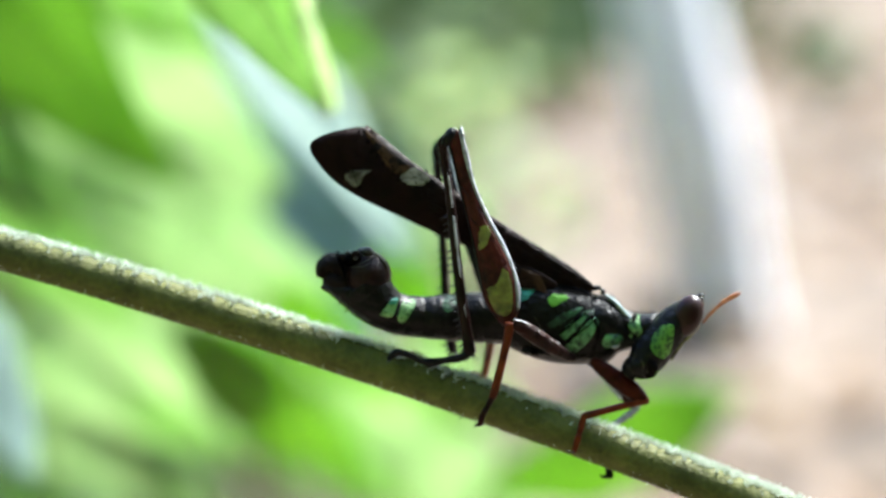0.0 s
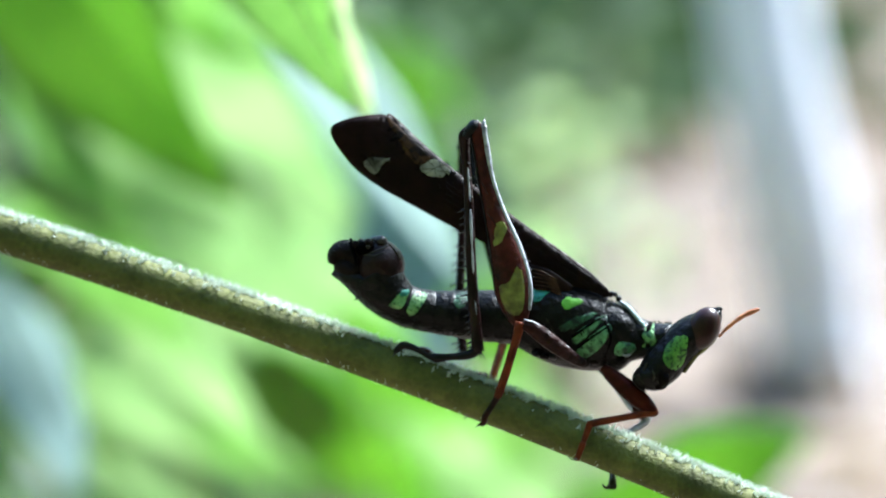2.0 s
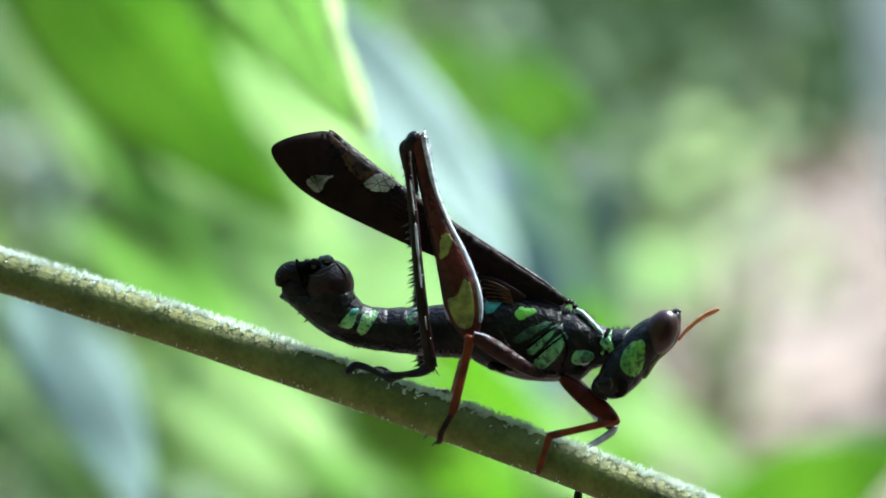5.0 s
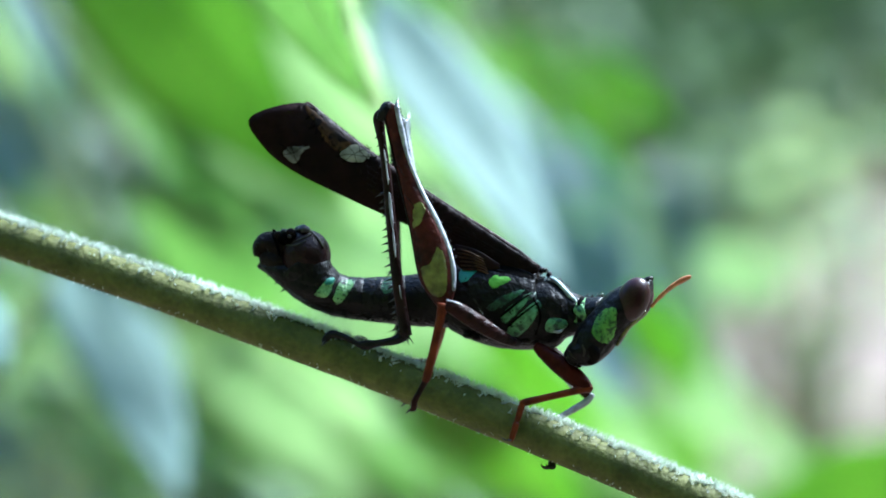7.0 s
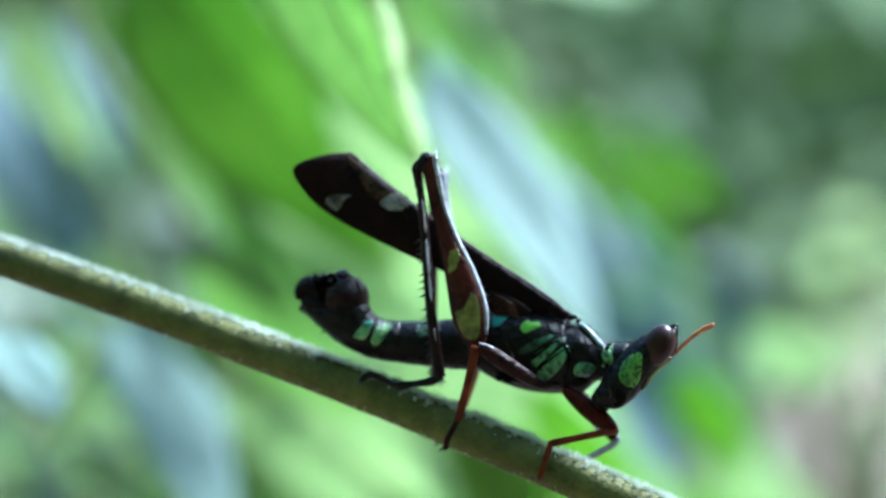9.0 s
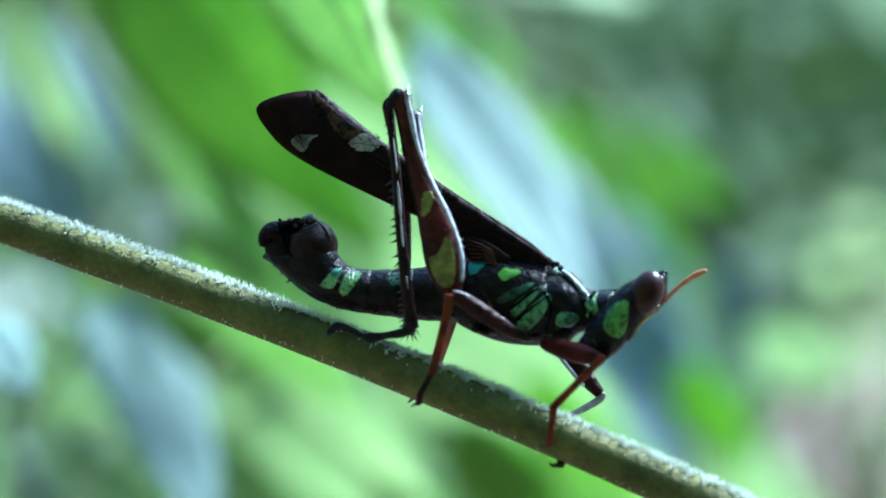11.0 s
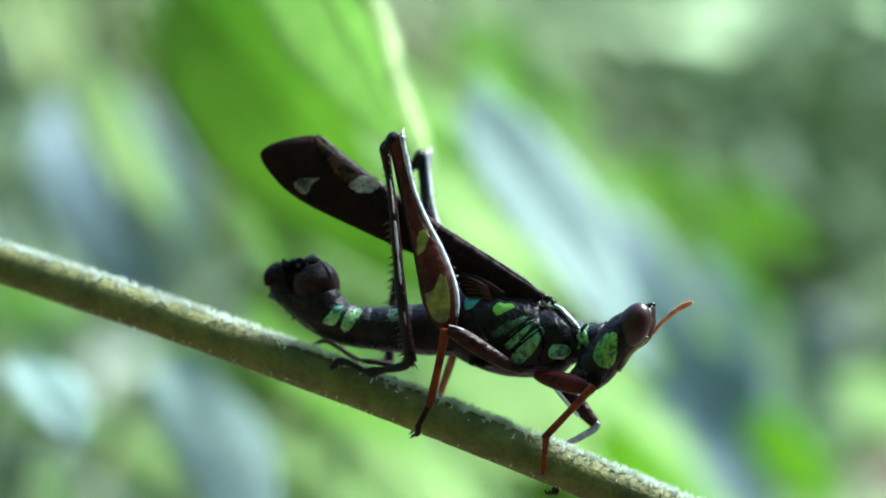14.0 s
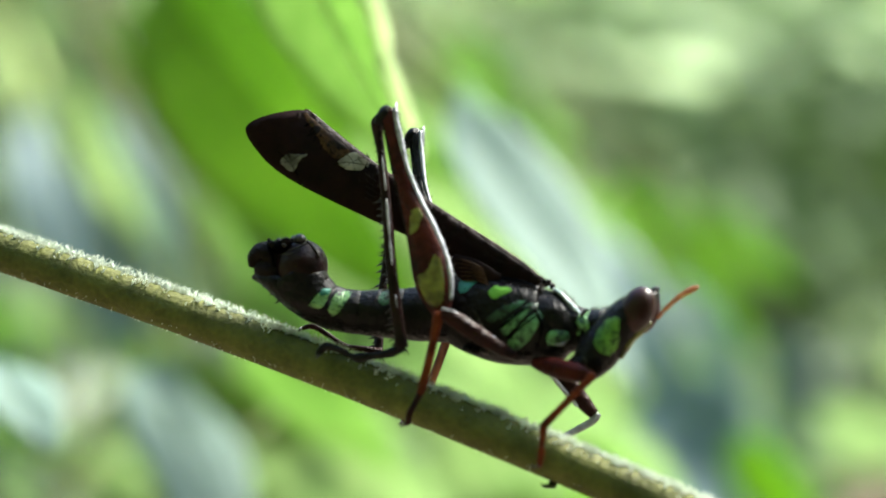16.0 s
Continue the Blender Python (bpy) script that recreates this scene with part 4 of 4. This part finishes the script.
for s in (-1, 1):
    bm, tree = wing(YC + s * 0.35 - 0.3, 0.35, s)
    w = bit("forewing", bm, WING, label="dark brown folded forewing with two pale windows")
    if s > 0:
        continue
    for ol, mt, lb in (([(614, 315), (622, 304), (636, 302), (652, 303), (666, 301), (662, 309), (648, 316), (643, 332), (636, 336), (622, 328)], PALE_DIM, "dull pale translucent wing window"),
                       ([(709, 318), (722, 306), (736, 297), (752, 306), (768, 318), (764, 328), (742, 336), (722, 331)], PALE, "pale translucent wing window"),
                       ([(650, 230), (666, 240), (700, 270), (738, 300), (722, 312), (704, 316), (690, 300), (676, 276), (655, 248)], AMBER, "amber leading edge")):
        bit("window" if mt is not AMBER else "leading_edge", plate(ol, tree, 3.0, 0.02, 0.03), mt, w, lb)
    bm = bmesh.new()
    rng = random.Random(3)
    for j in range(9):      # lengthwise veins
        f = (j + 0.5) / 9
        row = []
        for i in range(9):
            g = 0.42 + 0.58 * i / 8
            u = 575 + 440 * g
            top = 232 + max(0, u - 650) * 0.70 if u > 650 else 232 + (650 - u) * 0.25
            low = 290 + (u - 575) * 0.52 + 22 * math.sin(g * 3.1)
            row.append((u, top + (low - top) * (0.06 + 0.88 * f), YC - 1.05 + 0.9 * (u - 1000) / 443 + 0.35 * (2 * f - 1) ** 2, 0.8))
        limb(row, 5, 1, bm)
    for k in range(190):    # cross veins
        f, g = rng.random(), 0.38 + 0.62 * rng.random()
        u = 580 + 420 * g
        top = 232 + max(0, u - 650) * 0.70 if u > 650 else 232 + (650 - u) * 0.25
        low = 290 + (u - 575) * 0.52 + 22 * math.sin(g * 3.1)
        v = top + (low - top) * (0.08 + 0.66 * f)
        y = YC - 1.05 + 0.9 * (u - 1000) / 443 + 0.35 * (2 * f - 1) ** 2
        limb([(u, v, y, 0.5), (u + rng.uniform(-2, 4), v + 9, y, 0.5)], 4, 1, bm)
    tagged(bit("vein_net", bm, WING, w, "fine raised wing veins"), kind="stuff")
    bm = bmesh.new()        # dark veins over the thin parts of the membrane
    for row in ([(612, 300), (628, 314), (646, 340)], [(630, 298), (634, 316), (644, 334)], [(612, 318), (632, 316), (652, 304)],
                [(706, 322), (730, 318), (752, 322), (776, 322)], [(722, 302), (736, 314), (742, 334)], [(744, 297), (748, 314), (764, 330)], [(718, 332), (740, 316), (764, 306)], [(756, 300), (762, 314), (756, 330)], *[[(u, v), (u + du, v + dv)] for u, v, du, dv in [(rng.uniform(660, 716), 0, rng.uniform(-7, 9), rng.uniform(5, 12)) for _ in range(26)] for v in [238 + (u - 660) * 0.9 + rng.uniform(6, 26)]]):
        q = []
        for u, v in catmull([(*r, 0) for r in row], 3)[:, :2]:
            p = pt(u, v, -9)
            h = tree.ray_cast(p, (pt(u, v, 9) - p).normalized())[0]
            q.append((u, v, (h.y / MM if h is not None else YC - 1) - 0.01, 0.75))
        limb(q, 4, 1, bm)
    tagged(bit("dark_vein", bm, SEAM_SHADE, w, "dark branching wing veins"), kind="stuff")
    bm = loft([(652, 228, YC - 1.25, 2, 0.06), (668, 238, YC - 1.2, 2.5, 0.07), (740, 297, YC - 1.05, 2.5, 0.07), (870, 389, YC - 0.75, 3, 0.08), (1000, 473, YC - 0.4, 4, 0.15), (1044, 508, YC, 3, 0.15)], 8, 5)
    bit("wing_edge", bm, BROWN, w)
hind_wing = bit("hind_wing", loft([(905, 476, YC - 1.2, 8, 0.06), (930, 494, YC - 1.25, 20, 0.08), (962, 506, YC - 1.25, 16, 0.08), (985, 508, YC - 1.2, 5, 0.05)], 12, 4), WING, label="dark folded hind wing under the forewing")
for k in range(6):          # folded hind wing rays
    bit("ray", limb([(912 + k * 2, 478 + k * 7, YC - 1.3, 1.3), (935 + k * 3, 484 + k * 6, YC - 1.45, 1.6), (958 + k * 2, 496 + k * 5, YC - 1.4, 1.0)], 6, 2), AMBER, hind_wing, "amber wing ray")

# hind legs
FEMUR = [(900, 576, 0, 12, 0.3), (895, 553, 0, 23, 0.48), (886, 520, 0, 31, 0.6), (879, 485, 0, 31, 0.62), (865, 440, 0, 25, 0.56), (847, 390, 0, 18, 0.48),
         (829, 335, 0, 13, 0.4), (817, 285, 0, 12, 0.35), (811, 258, 0, 13, 0.36), (809, 243, 0, 12, 0.3), (809, 236, 0, 7, 0.2)]


def hind_leg(near):
    def y_at(v):
        g = (578 - v) / 340
        return (-0.9 - 0.45 * g) if near else (3.4 + 2.0 * g)

    def off(v):
        g = (578 - v) / 340
        return (0, 0) if near else (-4 * g - 10 * math.sin(math.pi * g), 6 + 2 * g)
    slim = 1.0 if near else 0.72
    rows = [(u + off(v)[0], v + off(v)[1], y_at(v), a * slim, b) for u, v, _, a, b in FEMUR]
    bm = loft(rows, 18, 5, 0.9)
    tree = BVHTree.FromBMesh(bm)
    fem = bit("hind_femur", bm, THIGH if near else CUTICLE, label="broad reddish brown hind thigh with olive bands" if near else "")
    for side in (1, -1):
        ed = [(u + off(v)[0] + side * a * slim * 0.93, v + off(v)[1] - (2 if side > 0 else 0), y_at(v) - 0.14, ((5.2 if near else 4.2) * (1 + 0.25 * math.sin(v * 0.09)) if side > 0 else 2.2) * min(1.0, 0.25 + (575 - v) / 60), 0.18) for u, v, _, a, b in FEMUR[1:-1]]
        bit("thigh_keel", loft(ed, 8, 4), KEEL_GLINT if side > 0 else CUTICLE, fem, "pale keel with its shine painted on" if side > 0 else "")
    if near:
        for ol in ([(858, 398), (866, 402), (872, 414), (868, 428), (862, 444), (852, 452), (847, 446), (851, 428), (849, 412)],
                   [(890, 468), (899, 474), (904, 490), (907, 520), (908, 548), (902, 568), (888, 574), (876, 560), (866, 535), (860, 512), (868, 508), (880, 502), (886, 486)]):
            bit("band", plate(ol, tree, -0.5), OLIVE, fem, "olive yellow band")
        rng = random.Random(5)
        for k in range(22):
            f = rng.random()
            r = rows[2 + int(f * 5)]
            p = (r[0] - r[3] * 0.7, r[1], r[2] - 0.4)
            bm = limb([(p[0], p[1], p[2] + 0.02, 1.0), (p[0] + r[3] * 0.6, p[1] + 12, p[2] - 0.12, 1.0), (p[0] + r[3] * 1.1, p[1] + 24, p[2] - 0.06, 0.8)], 4, 1)
            bit("rib", bm, BROWN, fem)
    bm = bmesh.new()        # small teeth along the keel
    for u, v, y, a, b in catmull(rows, 3)[8:-4]:
        p = pt(u + a * 0.98 + 3, v, y - 0.1)
        cone(bm, p, p + Vector((6, -1, 5)) * U, 1.3 * U, 4)
    tagged(bit("keel_teeth", bm, SPINE, fem), kind="stuff")
    ky = y_at(240)
    bm = bmesh.new()
    du, dv = (0, 0) if near else (-4, 9)
    p = pt(816 + du, 245 + dv, ky)
    cone(bm, p, p + Vector((7, 0, 21)) * U, 4.5 * U, 6)
    bit("knee_spur", bm, SPINE, fem)
    bit("spur_edge", loft([(821 + du, 262 + dv, ky - 0.15, 2.5, 0.12), (820 + du, 248 + dv, ky - 0.15, 3.5, 0.14), (821 + du, 232 + dv, ky - 0.1, 2, 0.08)], 8, 3), KEEL_GLINT, fem, "spur edge with its shine painted pale")
    bit("knee", loft([(812 + du, 235 + dv, ky, 4, 0.2), (805 + du, 241 + dv, ky, 11, 0.38), (798 + du, 252 + dv, ky, 11, 0.38), (790 + du, 264 + dv, ky, 7, 0.25)], 12, 4), CUTICLE, fem)
    if near:
        row = [(799, 246, -1.2, 7), (788, 258, -1.15, 10), (788, 274, -1.0, 9), (793, 305, -0.9, 7), (799, 350, -0.85, 7.5), (805, 410, -0.8, 8.5), (811, 470, -0.75, 9), (818, 530, -0.7, 9.5), (826, 585, -0.6, 10), (832, 626, -0.5, 11)]
        foot = [(834, 622, -0.5, 9), (815, 633, -0.5, 8), (785, 638, -0.4, 6), (762, 641, -0.3, 8.5), (748, 639, -0.3, 5), (735, 632, -0.25, 5), (718, 625, -0.25, 6), (703, 623, -0.25, 7), (693, 632, -0.3, 6), (690, 638, -0.3, 3)]
    else:
        row = [(794, 262, 5.4, 7), (781, 274, 5.35, 9.5), (778, 292, 5.3, 8), (780, 330, 5.1, 7), (784, 400, 4.8, 7), (788, 470, 4.5, 7.5), (790, 530, 4.2, 7.5), (796, 585, 3.9, 8), (802, 622, 3.6, 8)]
        foot = [(766, 616, 3.6, 7), (755, 615, 3.4, 6), (740, 613, 3.2, 5.5), (710, 609, 3.0, 5), (680, 590, 2.9, 4.5), (655, 577, 2.9, 5), (634, 583, 2.8, 2.5)]
    tib = bit("hind_shin", limb(row, 10, 5), BULB, label="thin black spiny hind shin")
    rr = catmull(row, 5)
    rng = random.Random(11 + near)

    def thorn(p, way, r):
        bm = bmesh.new()
        cone(bm, p, p + Vector(way) * U, r * U, 5)
        bit("spine", bm, SPINE, tib)

    for k in range(9, len(rr) - 1):
        u, v, y, a = rr[k]
        if v > 375 and k % 5 != 2:
            thorn(pt(u - a * 0.8, v, y), (-rng.uniform(10, 16), rng.uniform(-5, 3), -rng.uniform(3, 9)), 2.9)
        elif v > 290 and k % 2:
            thorn(pt(u - a * 0.8, v, y), (-rng.uniform(4, 7), rng.uniform(-5, 3), -rng.uniform(2, 5)), 2.4)
        if k % 3 == 0:
            thorn(pt(u + a * 0.5, v, y - 0.15), (6, -4, -7), 1.4)
    for du in (-12, -4, 5, 11):
        thorn(pt(row[-1][0] + du * 0.4, row[-1][1], row[-1][2] - 0.1), (du, -2, -15), 2.2)
    if near:
        for v0, v1, r in ((318, 372, 1.3), (388, 440, 2.4), (446, 492, 1.8), (538, 566, 1.4)):       # pale strips that paint the shin's broken silver sheen
            q = [(u + a * 0.35, v, y - a * 0.88 * U / MM, r) for u, v, y, a in rr if v0 - 8 < v < v1 + 8]
            if len(q) > 1:
                bit("streak", limb([(u, v, y, w * (0.4 if k in (0, len(q) - 1) else 1)) for k, (u, v, y, w) in enumerate(q)], 7, 3), KEEL_GLINT, tib, "silvery sheen painted as a strip")
    ft = bit("hind_foot", limb(foot, 9, 4), CUTICLE if near else BROWN)
    u, v, y, a = foot[-1]
    for s in (-1, 1):
        bm = bmesh.new()
        p = pt(u + 4, v - 3, y + s * 0.08)
        cone(bm, p, p + Vector((-9, s * 5, -9)) * U, 2.4 * U, 6)
        bit("claw", bm, SPINE, ft)
    return fem, tib, ft


hind_leg(True)
far_thigh, far_shin, far_foot = hind_leg(False)

# middle legs
for near in (True, False):
    if near:
        fem = [(1012, 636, 0.1, 8), (985, 622, -0.6, 11.5), (955, 603, -1.2, 14), (928, 585, -1.7, 13), (908, 576, -1.9, 9)]
        shin = [(903, 574, -1.9, 9), (897, 605, -1.8, 7.5), (886, 650, -1.6, 7), (875, 690, -1.4, 7.5), (870, 704, -1.35, 6)]
        foot = [(871, 702, -1.35, 5.5), (860, 722, -1.3, 5), (852, 736, -1.2, 5.5), (849, 748, -1.05, 5.5), (842, 751, -1.0, 2)]
    else:
        fem = [(1005, 628, 3.3, 8), (955, 604, 3.9, 12), (890, 585, 4.2, 9), (868, 588, 4.3, 7)]
        shin = [(872, 586, 4.3, 8), (865, 620, 3.8, 7.5), (854, 668, 3.1, 6.5), (849, 682, 2.9, 6)]
        foot = [(844, 680, 2.9, 4.5), (832, 700, 2.6, 4.5), (822, 722, 2.3, 4), (816, 735, 2.0, 3)]
    f = bit("middle_femur", limb(fem, 12, 5), BROWN, label="purple brown middle thigh with a pale upper edge" if near else "")
    if near:
        bit("pale_edge", loft([(u + 2, v - a * 0.82, y - 0.18, 1.7 + 0.7 * math.sin(u * 0.2), 0.1) for u, v, y, a in fem[1:]], 8, 4), KEEL_GLINT, f)
    bit("middle_shin", limb(shin, 10, 4), SHIN if near else TAN, label="" if near else "orange brown middle shin")
    ft = bit("middle_foot", limb(foot, 9, 4), BROWN)
    u, v, y, a = foot[-1]
    for s in (-1, 1):
        bm = bmesh.new()
        p = pt(u, v, y + s * 0.07)
        cone(bm, p, p + Vector((-7, s * 4, -7)) * U, 2.0 * U, 6)
        bit("claw", bm, SPINE, ft)

# front leg that stays
f = bit("front_femur", limb([(1052, 640, 2.6, 12), (1078, 668, 3.0, 14), (1100, 696, 3.3, 13), (1117, 716, 3.5, 9)], 12, 4), BROWN)
# pale strip paints the white highlight along this thigh's edge
bit("pale_edge", loft([(1048, 648, 2.2, 3, 0.12), (1070, 676, 2.5, 3.5, 0.14), (1094, 706, 2.85, 3, 0.12)], 8, 4), KEEL_GLINT, f)
bit("front_shin", limb([(1121, 714, 3.5, 8), (1116, 726, 3.4, 6.5), (1096, 741, 3.0, 6), (1076, 754, 2.6, 5), (1066, 762, 2.4, 4.5)], 9, 4), SHIN_GREY, label="pale grey front shin")
ft = bit("front_foot", limb([(1066, 763, 2.5, 4.5), (1064, 790, 2.3, 4), (1070, 818, 1.6, 5), (1072, 834, 0.8, 7), (1070, 840, 0.6, 4)], 8, 4), OLIVE_GREY)
for du in (0, 8):
    bit("claw", limb([(1072 + du * 0.4, 836, 0.7, 4), (1068 + du, 842, 0.5, 3.4), (1060 + du, 842, 0.4, 2.4), (1056 + du, 837, 0.4, 1.0)], 7, 3), OLIVE_GREY, ft, "pale grey hooked claw")
bit("front_coxa", ball(1050, 632, 1.9, 17, 0.6, 20, 20), CUTICLE)
bit("middle_coxa", ball(1010, 628, 0.9, 16, 0.5, 14, 20), CUTICLE)
bit("chest", loft([(1040, 610, YC, 26, 1.2), (1062, 622, YC, 22, 1.0), (1084, 612, YC, 15, 0.8), (1110, 606, YC - 0.3, 13, 0.8), (1140, 600, YC - 0.8, 12, 0.8)], 14, 4), CUTICLE)


# front leg that shifts its grip: three rigid pieces along their own x
def piece(name, length, rows, material, label=""):
    bm = bmesh.new()
    r = catmull(rows, 4)
    c = [Vector((q[0] * length, 0, q[2] * U)) for q in r]
    skin(bm, c, [Vector((0, 0, q[1] * U)) for q in r], [Vector((0, -q[1] * U * 0.8, 0)) for q in r], 12)
    return part(name, bm, material, hopper, label)


def along(p, q):
    """A pose at p whose x runs to q."""
    t = (q - p).normalized()
    y = Vector((0, 1, 0)) - t * t.y
    y.normalize()
    m = Matrix((t, y, t.cross(y))).transposed().to_4x4()
    return Matrix.Translation(p - BASE) @ m


GRIP_1 = [pt(1048, 642, 0.7), pt(1136, 710, 0.2), pt(1030, 737, -0.5), pt(1011, 800, -0.6)]
GRIP_2 = [pt(1044, 646, 0.5), pt(1148, 674, -1.3), pt(1071, 752, -1.1), pt(1060, 824, -0.6)]
SIZES = [(GRIP_1[i] - GRIP_1[i + 1]).length for i in range(3)]
front_thigh = piece("front_femur", SIZES[0], [(-0.05, 7, 0), (0.1, 12, 0), (0.4, 16, 0), (0.7, 16, 0), (0.92, 12, 0), (1.04, 6, 0)], FORE, "stout red brown front thigh")
front_shin = piece("front_shin", SIZES[1], [(-0.06, 5, 0), (0.0, 8, 0), (0.15, 6.5, 0), (0.6, 6, 0), (0.97, 6.5, 0), (1.03, 4, 0)], SHIN, "thin red brown front shin")
front_foot = piece("front_foot", SIZES[2], [(-0.06, 4, 0), (0.0, 6, 0), (0.4, 5, 0), (0.5, 4, 0), (0.56, 5.5, 0), (0.9, 5, 0), (1.03, 3, 0)], SHIN, "slender front foot with two dark claws")
for s in (-1, 1):
    bm = bmesh.new()
    p = Vector((SIZES[2] * 0.98, s * 2 * U, 0))
    cone(bm, p, p + Vector((5, s * 5, -11)) * U, 2.4 * U, 6)
    cone(bm, p + Vector((4, s * 4, -9)) * U, p + Vector((0, s * 4, -18)) * U, 1.7 * U, 6)
    part("claw", bm, SPINE, front_foot)


def motions():
    """The body nods on its feet; the near front leg lets go at nine seconds and takes a new hold a little further down the stem."""
    walk(hopper, [(r[0], sway(r[7]) @ Matrix.Translation(BASE)) for r in PATH])
    lift = [pt(1048, 643, 0.2), pt(1144, 692, -1.0), pt(1060, 742, -1.1), pt(1046, 806, -1.2)]
    steps = [(0.0, GRIP_1), (9.0, GRIP_1), (9.05, lift), (9.1, GRIP_2), (16.0, GRIP_2)]
    for k, ob in enumerate((front_thigh, front_shin, front_foot)):
        walk(ob, [(t, along(g[k], g[k + 1])) for t, g in steps])
    # the far hind leg spreads a little before twelve seconds, and its foot steps up
    hip = pt(900, 580, 4.0) - BASE
    closed = Matrix.Translation(hip) @ pose(0, 0, 0, 0, -2.6, 0) @ Matrix.Translation(-hip)
    walk(far_thigh, [(0.0, closed), (11.3, closed), (11.6, Matrix()), (16.0, Matrix())])
    knee = pt(790, 270, 5.4) - BASE
    spread = Matrix.Translation(knee) @ pose(0, 0, 0, 0, 6.5, 0) @ Matrix.Translation(-knee)
    walk(far_shin, [(0.0, Matrix()), (11.3, Matrix()), (11.6, spread), (16.0, spread)])
    low = Matrix.Translation((80 * U, 0, -48 * U))
    walk(far_foot, [(0.0, low), (11.45, low), (11.6, Matrix()), (16.0, Matrix())])


motions()
